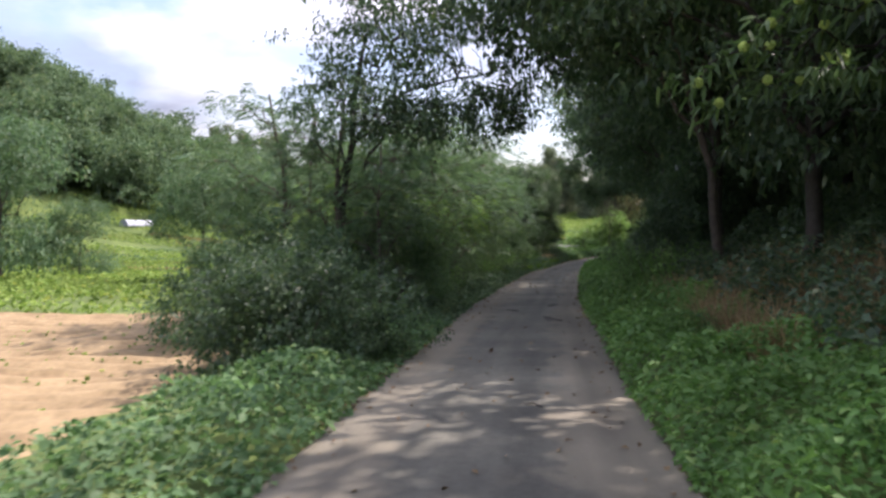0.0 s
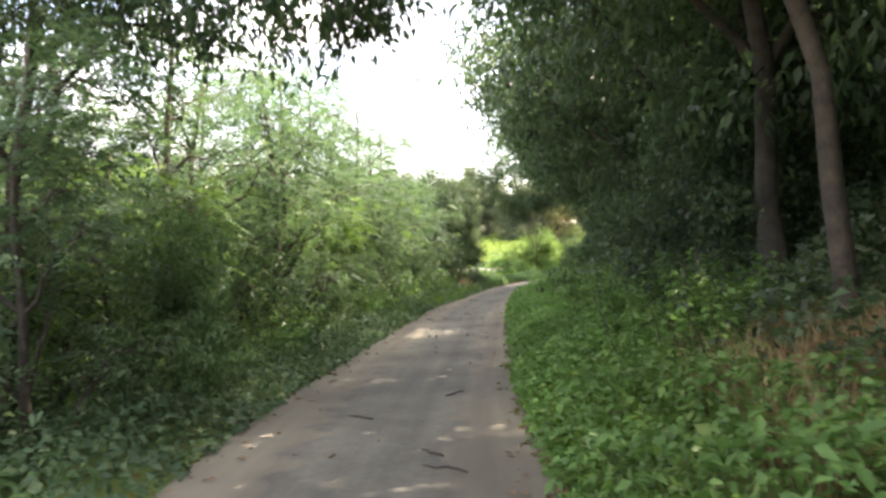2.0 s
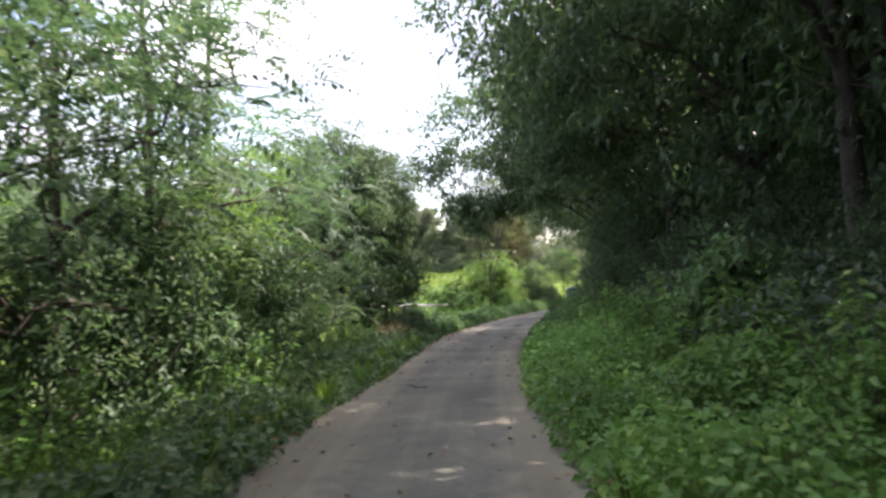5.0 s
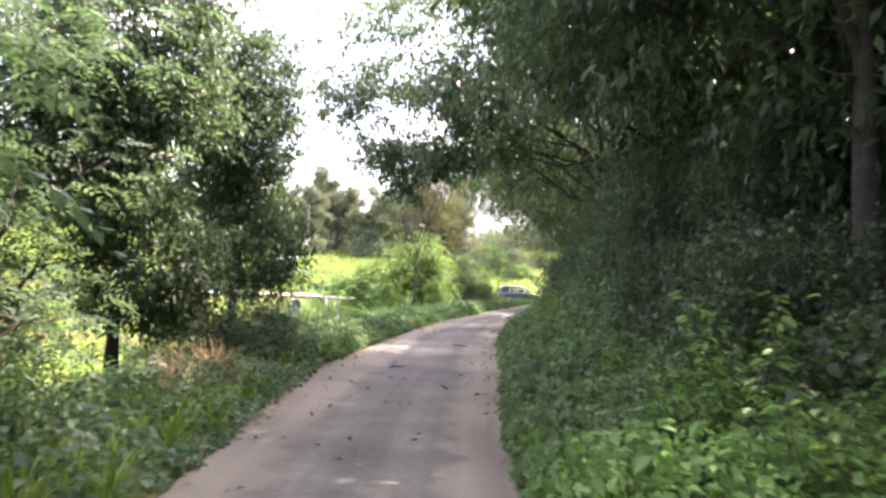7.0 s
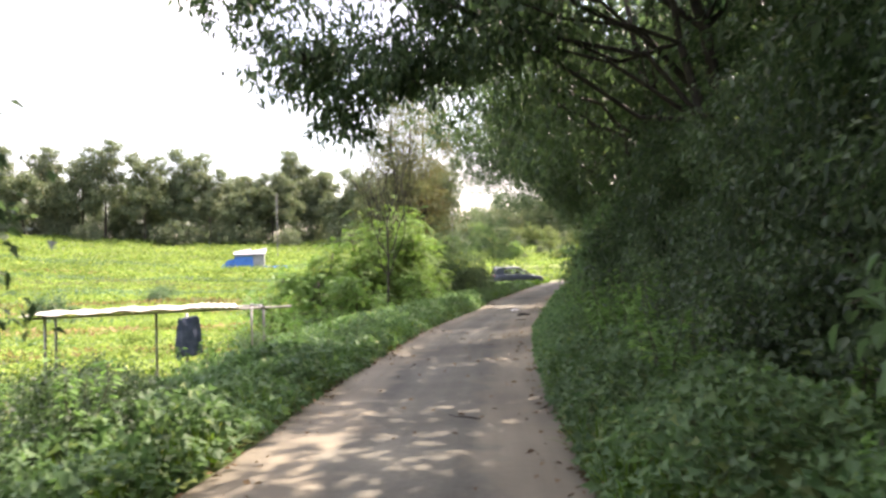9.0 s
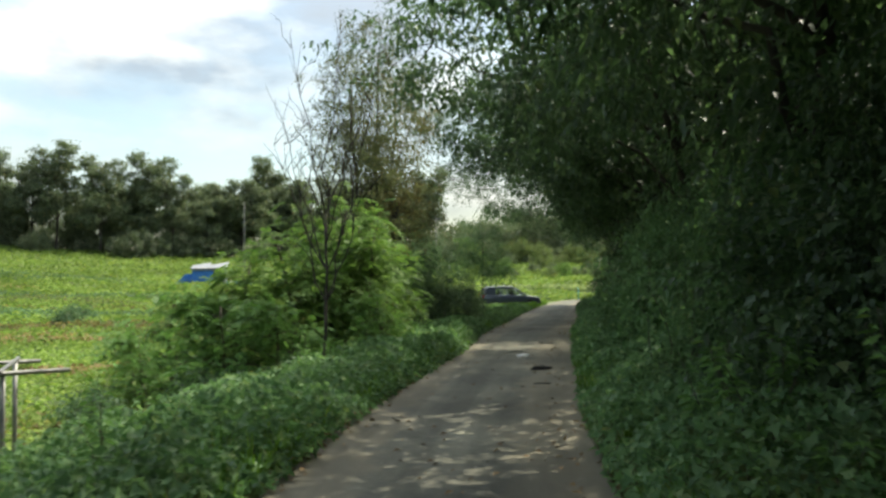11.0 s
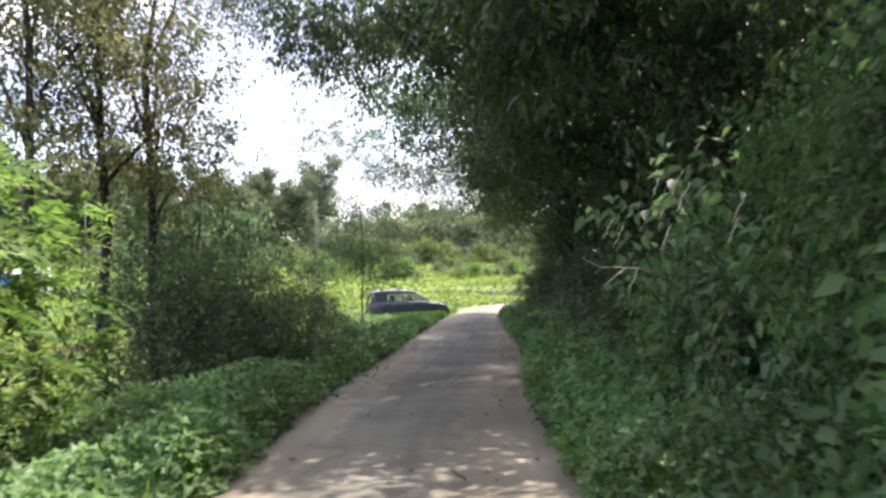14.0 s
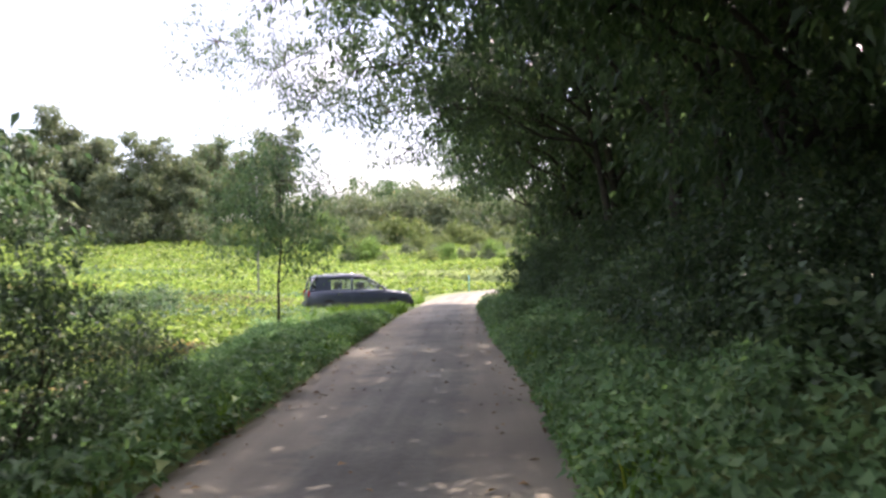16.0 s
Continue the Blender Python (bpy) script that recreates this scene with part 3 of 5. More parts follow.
build_tree("woodland_tree", "tall tree with a clear brown leaning trunk on the bank", 20, [(0, 0, -0.3), (-0.15, 0.1, 2.6), (-0.75, 0.2, 5.0), (-1.5, 0.3, 8.6)], 0.125,
           [(0.55, (-2.6, 0.4, 6.4)), (0.6, (1.4, 0.6, 6.8)), (0.75, (-1.2, 2.0, 7.8)), (0.75, (-1.8, -1.6, 7.6))],
           [((-1.4, 0.3, 8.2), (2.8, 2.6, 1.8), 2.4), ((-3.0, 0, 6.6), (1.6, 1.6, 1.0), 1.0), ((1.2, 0.6, 6.8), (1.6, 1.8, 1.2), 1.0)], 420, 26, 0.15, LEAF_DARK, BARK_WARM,
           where=stand_at(7.5, 23.3), spread=0.42, aspect=0.48, hang=0.45, group="trees of the wood")


# ---- shrubs and thicket ----
def shrub(name, label, seed, blobs, n_clumps, per, size, leaf, group="", stems=7, outline=OVAL, aspect=0.5, spread=0.32, hang=0.15, category="shrub", twig=None, where=None, shell=0.5):
    """A shrub: several stems from one foot, each its own part, and leafy shoots."""
    r = np.random.default_rng(seed)
    root = thing(name, where or pose(0, 0, 0), label, category, group)
    centres, outward = clumps(blobs, n_clumps, r, shell)
    centres[:, 2] = np.abs(centres[:, 2]) + 0.05
    for k in range(stems):
        end = centres[r.integers(0, n_clumps)]
        line = bend((r.normal() * 0.15, r.normal() * 0.15, -0.15), end, r, 0.16, 7, 0.05)
        pieces = [tube(line, 0.035 * (1 - 0.8 * np.linspace(0, 1, 7)) * (0.5 + end[2] / 4), 5)]
        for j in (2, 3, 4, 5):
            near = centres[np.argsort(np.linalg.norm(centres - line[j], axis=1))[r.integers(0, 10)]]
            pieces.append(tube(bend(line[j], near, r, 0.2, 4), 0.012 * np.array((1, 0.8, 0.5, 0.2)), 3))
        array_part("stem", *join(pieces), twig or TWIG, root, smooth=True)
    v, f = foliage(centres, outward, per, size, r, spread, outline, aspect, hang)
    array_part("leaves", v, f, leaf, root)
    return root


def place(proto, spots):
    """Sets the first thing at the first spot and copies it to the others: (x, y, turn, scale)."""
    for k, (x, y, turn, s) in enumerate(spots):
        m = pose(x, y, float(ground_z(x, y)), 0, 0, turn) @ Matrix.Scale(s, 4)
        if k == 0:
            proto.matrix_basis = m
        else:
            copy_thing(proto, m)


def sapling(seed, h, r_, leaf, label, n_clumps=230, per=3, size=0.100, name="sapling", group="saplings beside the lane", where=None):
    """A young locust tree: a thin trunk and flat, airy tiers of small leaflets."""
    r = np.random.default_rng(seed)
    blobs, limbs = [], []
    for k in range(11):
        z = h * (0.22 + 0.70 * k / 10)
        a, out = r.uniform(0, 6.28), r_ * (1.05 - 0.75 * max(0, k / 10 - 0.35)) * r.uniform(0.5, 0.95)
        c = (math.cos(a) * out, math.sin(a) * out, z + r.uniform(-0.2, 0.2))
        blobs.append((c, (r_ * 0.55, r_ * 0.55, 0.34), 1.0))
        limbs.append((min(0.95, 0.12 + 0.8 * k / 10), c))
    blobs.append(((0, 0, h * 0.55), (r_ * 0.9, r_ * 0.9, h * 0.32), 2.2))
    return build_tree(name, label, seed, [(0, 0, -0.2), (r.uniform(-0.25, 0.25), r.uniform(-0.25, 0.25), h * 0.5), (r.uniform(-0.4, 0.4), 0, h * 0.95)], 0.05 + 0.006 * h, limbs, blobs,
                      n_clumps, per, size, leaf, TWIG, spread=0.34, aspect=0.40, hang=0.12, group=group, shell=0.2, twigs=90, where=where, rib=(h * 0.035 + 0.28, 7))


sap = [sapling(31, 5.6, 1.7, LEAF_MID, "green locust sapling in the thicket beside the lane"), sapling(32, 6.6, 1.9, LEAF_MID, "tall green locust sapling in the thicket beside the lane"),
       sapling(34, 3.4, 1.5, LEAF_LIGHT, "low bright green sapling beside the lane", 200, 3, 0.10)]
rng = np.random.default_rng(33)
spots = [[], [], []]
for k, y in enumerate(np.arange(26.0, 55.0, 2.25)):
    x, yy, _ = lane_at(y + rng.uniform(-0.5, 0.5), -3.9 - rng.uniform(0, 0.9))
    spots[(0, 2, 1, 0, 1)[k % 5]].append((x, yy, rng.uniform(0, 360), rng.uniform(1.0, 1.2) * (1.12 if y > 46 else 1.0)))
    if k % 2:
        x, yy, _ = lane_at(y, -6.6 - rng.uniform(0, 1.5))
        spots[(k // 2) % 3].append((x, yy, rng.uniform(0, 360), rng.uniform(1.05, 1.3)))
spots[0] += [(0.2, 24.4, 70, 0.72), (0.9, 57.8, 20, 1.0), (5.3, 59.2, 110, 1.05), (3.4, 60.4, 230, 1.1)]
spots[1] += [(4.5, 61.6, 40, 1.0), (4.9, 57.0, 320, 0.95), (3.0, 63.8, 160, 1.05)]
for p, s in zip(sap, spots):
    place(p, s)

thick = shrub("thicket_shrub", "leafy green shrub filling the thicket beside the lane", 42, [((0, 0, 0.9), (1.3, 1.3, 1.0), 2), ((0.4, 0.2, 1.9), (0.7, 0.7, 0.6), 1)], 190, 24, 0.11, LEAF_MID, "shrubs of the thicket", 6, spread=0.26)
rng = np.random.default_rng(45)
spots = []
for y in np.arange(28, 55.5, 1.5):
    x, yy, _ = lane_at(y, -3.5 - rng.uniform(0, 2.6))
    spots.append((x, yy, rng.uniform(0, 360), rng.uniform(0.7, 1.15)))
spots += [(7.3, 64.6, 20, 0.55), (5.0, 62.6, 140, 0.6), (4.6, 60.4, 30, 0.9), (3.9, 58.4, 200, 0.9), (-0.7, 22.8, 80, 0.85), (-2.2, 24.5, 170, 1.05), (-3.4, 22.8, 300, 0.85)]
place(thick, spots)
mound = shrub("vine_mound", "dark bush overgrown with broad-leaved vines", 41, [((0, 0, 0.5), (1.5, 1.2, 0.95), 1)], 300, 46, 0.062, LEAF_DARK, "bushes overgrown with vines", 5, aspect=0.8, spread=0.22)
leafy = shrub("leafy_mound", "green bush overgrown with vines on the bank", 43, [((0, 0, 0.5), (1.5, 1.2, 0.95), 1)], 240, 36, 0.080, LEAF_VINE, "bushes on the bank", 5, aspect=0.62, spread=0.22)
spots = [(-0.35, 17.8, 20, 1.05), (-1.1, 19.8, 80, 1.15)]
# dark leaf on these four verge bushes also stands for the trees' shade
for y, u, q in ((63.6, -3.0, 0.7), (65.6, -3.3, 0.65), (67.6, -3.2, 0.6), (69.8, -3.8, 0.6)):
    spots.append((*lane_at(y, u)[:2], 40 * y, q))
rng = np.random.default_rng(44)
bank = []
for y in np.arange(30, 130, 4.4):
    x, yy, _ = lane_at(y + rng.uniform(-1.5, 1.5), (5.0 if y < 56 else 4.2) + rng.uniform(-0.1, 1.0))
    (bank if 76 < y < 93 else spots).append((x, yy, rng.uniform(0, 360), rng.uniform(0.9, 1.45)))
place(mound, spots)
place(leafy, bank)
tall = shrub("vine_hedge", "tall tangle of vines and weeds on the bank", 46, [((0, 0, 1.0), (0.9, 1.1, 1.1), 2), ((0.2, 0, 2.3), (0.75, 0.9, 0.8), 1.2)], 260, 34, 0.082, LEAF_VINE, "tangles of vines on the bank", 7, LONG, 0.5, 0.24, 0.6)
spots = []
for y in np.arange(79.5, 92.5, 1.6):
    x, yy, _ = lane_at(y, 3.75 + rng.uniform(0, 0.7))
    spots.append((x, yy, rng.uniform(0, 360), rng.uniform(0.8, 1.1)))
spots += [(0.9, 26.6, 30, 0.8)]
place(tall, spots)

curtain = shrub("leafy_shrub", "tall dark green shrub under the trees of the bank", 47, [((0, 0, 1.3), (1.1, 1.4, 1.3), 2), ((0.2, 0, 3.0), (1.0, 1.3, 1.1), 1.5)], 300, 34, 0.10, LEAF_DARK, "tall shrubs under the trees", 7, OVAL, 0.5, 0.30, 0.5)
spots = []
for y in np.concatenate([np.array((28.6, 31.0)), np.arange(33, 56, 3.1), np.arange(58, 79, 1.9), np.arange(94, 126, 3.3)]):
    deep = 33 <= y < 57 or y > 93
    x, yy, _ = lane_at(y + rng.uniform(-0.4, 0.4), (6.6 if deep else 4.5) + rng.uniform(0, 0.7))
    spots.append((x, yy, rng.uniform(0, 360), rng.uniform(0.85, 1.15) * (0.8 if deep else 1.0)))
place(curtain, spots)


def herb(seed, label, h, stems, leaf):
    """A clump of upright herbs: each stem carries crossed pairs of pointed leaves."""
    r = np.random.default_rng(seed)
    root = thing("bank_weed", pose(0, 0, 0), label, "plant", "tall weeds beside the lane")
    green = []
    for k in range(stems):
        a = r.uniform(0, 6.28)
        foot = np.array((math.cos(a), math.sin(a), 0)) * r.uniform(0.02, 0.32)
        tip = foot * 1.9 + np.array((r.normal() * 0.1, r.normal() * 0.1, h * r.uniform(0.65, 1.1)))
        line = bend(foot - (0, 0, 0.1), tip, r, 0.08, 6, 0.02)
        array_part("stem", *tube(line, 0.007 * (1 - 0.7 * np.linspace(0, 1, 6)), 4), TWIG, root, smooth=True)
        n = 48
        t = r.uniform(0.12, 1.0, n) * 4.999
        i0 = t.astype(int)
        at = line[i0] + (line[i0 + 1] - line[i0]) * (t - i0)[:, None]
        b = r.uniform(0, 6.28, n)
        way = np.stack([np.cos(b), np.sin(b), 0.35 - 0.5 * r.random(n)], 1)
        L = r.uniform(0.075, 0.13, n) * (1.15 - 0.09 * t)
        green.append(leaf_arrays(at + way * 0.03, way, np.tile((0, 0, 1.0), (n, 1)) + r.normal(size=(n, 3)) * 0.25, L, L * 0.5, LONG, 0.2, 0.35))
    array_part("leaves", *join(green), leaf, root)
    return root


herbs = [herb(141, "tall leafy green weeds at the lane's edge", 0.95, 7, LEAF_HERB), herb(142, "low leafy green weeds at the lane's edge", 0.62, 7, LEAF_HERB)]
rng = np.random.default_rng(143)
spots = [[], []]
for y0, y1, n, u0, u1, grow in ((24, 34, 34, 2.65, 3.6, 1.1), (24, 34, 12, 3.4, 4.2, 1.2), (34, 56, 50, 2.55, 3.6, 1.1), (34, 56, 14, 3.4, 4.0, 1.1), (56, 78, 26, 2.6, 4.4, 1.2), (30, 56, 22, -3.5, -2.5, 1.0), (64, 90, 12, -4.6, -2.8, 1.0), (10, 24, 12, 2.6, 3.2, 0.8)):
    for k in range(n):
        x, yy, _ = lane_at(rng.uniform(y0, y1), rng.uniform(u0, u1))
        spots[1 if y0 == 10 else k % 2].append((x, yy, rng.uniform(0, 360), grow * rng.uniform(0.85, 1.15)))
for p, q in zip(herbs, spots):
    place(p, q)

bright = [sapling(51, 3.6, 1.1, LEAF_LIGHT, "bright yellow-green locust sapling at the field edge", 230, 3, 0.12, group="saplings at the field edge"),
          sapling(55, 2.4, 1.4, LEAF_HERB, "low green sapling at the field edge", 180, 3, 0.11, group="saplings at the field edge")]
place(bright[0], [(17.2, 92.4, 0, 1.1), (18.7, 94.2, 120, 1.25), (19.4, 93.4, 210, 1.0), (20.0, 95.9, 40, 1.15), (15.8, 92.8, 200, 0.9)])
place(bright[1], [(15.2, 91.2, 0, 1.0), (16.6, 90.2, 120, 0.9), (19.2, 91.0, 40, 0.7), (14.2, 93.4, 200, 1.1), (13.4, 90.4, 90, 0.7)])
dark = shrub("field_shrub", "dense dark green shrub at the edge of the field", 52,
             [((0, 0, 1.6), (1.6, 1.6, 1.6), 3), ((0.3, 0.5, 3.0), (1.0, 1.0, 0.9), 1)], 320, 24, 0.11, LEAF_DARK, "shrubs at the field edge", 6)
place(dark, [(22.6, 101.6, 0, 0.85), (23.9, 102.8, 80, 0.85), (23.2, 110.4, 40, 0.62), (24.6, 111.6, 190, 0.55), (26.0, 109.4, 260, 0.52), (26.0, 104.2, 20, 0.75), (24.9, 102.4, 130, 0.7), (27.2, 106.0, 70, 0.5)])


# ---- trees at the lane's left ----
def field_tree(seed, label, h, r_, size, leaf, n_clumps, per, bark=None, name="field_tree", low=0.3, where=None, spread=0.32, category="tree", twigs=60, full=False, girth=None):
    r = np.random.default_rng(seed)
    blobs = [((0, 0, h * 0.72), (r_, r_, h * 0.24), 3), ((r_ * 0.4, -0.2, h * (low + 0.14)), (r_ * 0.8, r_ * 0.8, h * 0.14), 1.4), ((-r_ * 0.5, 0.4, h * 0.52), (r_ * 0.6, r_ * 0.7, h * 0.16), 1.2)]
    if full:
        blobs += [((0.3, -0.3, h * 0.42), (r_ * 0.85, r_ * 0.85, h * 0.22), 2.0)]
        for _ in range(7):
            a = r.uniform(0, 6.28)
            blobs.append(((r_ * 0.8 * math.cos(a), r_ * 0.8 * math.sin(a), h * r.uniform(0.2, 0.98)), (r_ * 0.45, r_ * 0.45, h * 0.07), 0.55))
    limbs = [(0.4, (r_ * 0.7, 0.2, h * 0.55)), (0.5, (-r_ * 0.7, -0.3, h * 0.6)), (0.6, (0.2, r_ * 0.7, h * 0.7)), (0.7, (-0.2, -r_ * 0.6, h * 0.8))]
    return build_tree(name, label, seed, [(0, 0, -0.2), (r.uniform(-0.2, 0.2), 0.1, h * 0.4), (0.1, 0, h * 0.85)], girth or min(0.012 * h + 0.02, 0.115), limbs, blobs, n_clumps, per, size, leaf,
                      bark, spread=spread, group="", category=category, where=where, twigs=twigs)


field_tree(61, "dark green young tree with bare lower trunk by the lane", 7.0, 1.05, 0.105, LEAF_DARK, 620, 48, where=stand_at(8.4, 65.6), low=0.2)
field_tree(62, "dark green young tree with a leaning trunk by the lane", 7.4, 1.5, 0.105, LEAF_DARK, 760, 52, where=stand_at(6.6, 61.9, 70), low=0.14)
field_tree(63, "tall tree with thin browning crown beside the lane", 14.2, 2.2, 0.10, LEAF_OLIVE, 560, 34, where=stand_at(21.8, 102.4, 20))
field_tree(65, "slender tree with thin olive crown beside the lane", 12.6, 1.9, 0.10, LEAF_OLIVE, 380, 30, where=stand_at(20.6, 101.2, 140))
field_tree(67, "slender tree with browning leaves beside the lane", 13.0, 1.9, 0.095, LEAF_BROWN, 380, 30, where=stand_at(22.9, 103.8, 70))
field_tree(64, "slender young tree with a sparse crown near the parked car", 6.4, 1.6, 0.11, LEAF_MID, 300, 24, where=stand_at(32.0, 118.6), low=0.34, spread=0.5, girth=0.045)

field_tree(68, "leafy green tree among the shrubs at the field edge", 5.2, 2.1, 0.13, LEAF_MID, 420, 26, where=stand_at(23.9, 105.6, 30), low=0.1, full=True)

# bare dead tree
rng = np.random.default_rng(66)
dead = thing("dead_tree", stand_at(17.6, 89.4), "bare dead tree with thin upright branches", "tree")
trunk = bend((0, 0, -0.3), (0.05, 0, 3.9), rng, 0.03, 7)
array_part("trunk", *tube(trunk, 0.052 * (1 - 0.5 * np.linspace(0, 1, 7)), 7), BARK, dead, smooth=True)
for k in range(12):
    a = trunk[3 + k % 4]
    ang = k * 2.4
    end = a + np.array((math.cos(ang) * (1.0 + 0.3 * (k % 4)), math.sin(ang) * (0.7 + 0.25 * (k % 3)), 3.0 + 0.7 * (k % 3)))
    line = bend(a, end, rng, 0.06, 8, -0.05)
    pieces = [tube(line, 0.022 * (1 - 0.75 * np.linspace(0, 1, 8)), 5)]
    for j in range(2, 8):
        for _ in range(2):
            tip = line[j] + np.array((rng.normal() * 0.35, rng.normal() * 0.35, 0.5 + rng.random() * 0.5))
            pieces.append(tube(bend(line[j], tip, rng, 0.2, 4), 0.010 * np.array((1, 0.8, 0.6, 0.3)), 3))
    array_part("branch", *join(pieces), BARK, dead)


# ---- far trees: the row behind the fields, the hill ----
def row_tree(seed, h, label):
    """A tall tree of the row: a clear stem below a crown of separate rounded tiers."""
    r = np.random.default_rng(seed)
    blobs, limbs = [((0, 0, h * 0.66), (1.7, 1.7, h * 0.24), 1.2)], []
    for k in range(11):
        ang, z = 2.4 * k + r.uniform(-0.4, 0.4), h * (0.34 + 0.60 * k / 10)
        out = 3.3 * (1.0 - 0.55 * max(0.0, k / 10 - 0.4)) * r.uniform(0.6, 1.1)
        c = (math.cos(ang) * out, math.sin(ang) * out, z)
        blobs.append((c, (r.uniform(1.2, 1.9), r.uniform(1.2, 1.9), h * r.uniform(0.06, 0.10)), 0.8))
        if k % 2:
            limbs.append((0.3 + 0.5 * k / 10, c))
    return build_tree("row_tree", label, seed, [(0, 0, -0.3), (r.uniform(-0.4, 0.4), 0, h * 0.45), (r.uniform(-0.5, 0.5), 0, h * 0.92)], 0.24, limbs, blobs, 600, 14, 0.44, LEAF_FAR,
                      spread=0.62, group="row of trees behind the fields", twigs=24)


far_tree = [row_tree(71 + k, h, "tall broadleaf tree in the row behind the fields") for k, h in enumerate((15.5, 13.0, 17.0))]
rng = np.random.default_rng(72)
spots = [[], [], []]
for k in range(45):
    x = -54 + k * 2.45 + rng.uniform(-1.4, 1.4)
    spots[(0, 1, 2, 1, 0, 2, 2)[k % 7]].append((x, 206 + rng.uniform(-6, 6), rng.uniform(0, 360), rng.uniform(0.76, 1.12)))
for k in range(27):
    spots[k % 3].append((-54 + k * 4.1 + rng.uniform(-2.5, 2.5), 220 + rng.uniform(-4, 4), rng.uniform(0, 360), rng.uniform(0.7, 0.95)))
for p, s in zip(far_tree, spots):
    place(p, s)
low = shrub("hedge_shrub", "rounded shrub in the hedge below the tall trees", 73, [((0, 0, 1.2), (2.2, 2.2, 1.6), 1)], 260, 16, 0.24, LEAF_FAR, "hedge behind the fields", 4, spread=0.6)
spots = [(-54 + k * 2.5 + rng.uniform(-1, 1), 203 + rng.uniform(-4, 7), rng.uniform(0, 360), rng.uniform(0.6, 1.25)) for k in range(48)]
spots += [(62 + 3.2 * k + rng.uniform(-1, 1), 208 + rng.uniform(-4, 4), rng.uniform(0, 360), rng.uniform(1.2, 2.1)) for k in range(22)]
place(low, spots)
slope_low = [shrub("slope_shrub", label, 74 + 200 * k, [((0, 0, 0.9), (2.2, 2.0, 1.5), 1), ((0.9, 0.4, 1.8), (0.9, 0.9, 0.8), 0.4)], 200, 14, 0.26, leaf, "shrubs on the slope", 4, spread=0.5)
             for k, (leaf, label) in enumerate(((LEAF_SLOPE, "olive shrub on the slope above the bean field"), (LEAF_LIGHT, "yellow-green shrub on the slope above the bean field"), (LEAF_FAR, "dark green shrub on the slope above the bean field")))]
spots = [[], [], []]
for n, x0, dx, y0, dy, dev, s0, s1 in ((30, 54, 1.6, 181, -0.1, 4, 0.45, 1.0), (44, 46, 1.7, 191, 0, 6, 0.5, 1.1), (48, 40, 1.7, 199, 0, 5, 0.7, 1.5)):
    for k in range(n):
        spots[int(rng.integers(0, 3))].append((x0 + dx * k + rng.uniform(-1, 1), y0 + dy * k + rng.uniform(-dev, dev), rng.uniform(0, 360), rng.uniform(s0, s1)))
for p, q in zip(slope_low, spots):
    place(p, q)
hill = [field_tree(75 + k, "rounded tree of the wooded hill", 10, 4.2, 0.62, LEAF_HILL, 220, 13, spread=0.9, name="hill_tree", full=True, low=0.06, twigs=0) for k in range(2)]
rng = np.random.default_rng(76)
spots = [[], []]
k = 0
while k < 200:
    x, y = rng.uniform(-125, -22), rng.uniform(88, 190)
    if ground_z(x, y) > 6.8 + 5 * (rng.random() - 0.5) and x < -22 and x > -0.72 * y:
        spots[k % 2].append((x, y, rng.uniform(0, 360), rng.uniform(0.75, 1.25)))
        k += 1
for k in range(15):
    spots[k % 2].append((68 + k * 4.4 + rng.uniform(-1, 1), 224 + rng.uniform(-8, 8), rng.uniform(0, 360), rng.uniform(0.8, 1.15)))
for p, s in zip(hill, spots):
    place(p, s)
left = field_tree(79, "light green tree at the far side of the ploughed field", 11, 4.0, 0.26, LEAF_MID, 420, 22, spread=0.7, name="field_edge_tree", low=0.08)
place(left, [(-25.5, 55, 0, 1.0), (-29, 60, 90, 1.05), (-30, 50, 10, 0.9), (-11.5, 49.5, 40, 0.60), (-9.0, 52.5, 10, 0.62), (-21.5, 57, 70, 0.5)])


# ---- low growth ----
def cover(name, label, seed, y0, y1, u0, u1, per_m2, height, size, leaf, outline=OVAL, aspect=0.8):
    """Leaves of low plants over a strip beside the lane, in uneven mounds."""
    r = np.random.default_rng(seed)
    n = int((y1 - y0) * abs(u1 - u0) * per_m2)
    y, u = r.uniform(y0, y1, n), r.uniform(u0, u1, n)
    u = u + np.where(u > 0, wider_right(y), -wider_left(y)) * np.clip(1.6 - 0.3 * np.abs(u), 0, 1)
    x = cx(y) + u / slant(y)
    q = np.sin(x * 1.7 + 2 * np.sin(y * 0.9)) * np.sin(y * 1.3 + 1.5 * np.sin(x * 1.1))
    edge = np.clip((np.abs(u) - 1.2 - np.where(u > 0, wider_right(y), wider_left(y))) / np.where((u > 0) | (y > 63), 0.5, 0.9), 0.02, 1.0) ** 0.8
    top = height * (0.65 + 0.35 * q) * edge
    z = ground_z(x, y) + 0.02 + top * r.random(n) ** 0.45
    way = unit(r.normal(size=(n, 3)) * (1, 1, 0.4))
    up = unit(r.normal(size=(n, 3)) * 0.45 + np.array((0, 0, 1.0)) - 0.35 * np.sign(u)[:, None] * np.array((1.0, 0, 0)))
    L = size * (0.6 + 0.8 * r.random(n))
    v, f = leaf_arrays(np.stack([x, y, z], 1), way, up, L, L * aspect, outline)
    return tagged(array_part(name, v, f, leaf), label, "plants", kind="stuff")


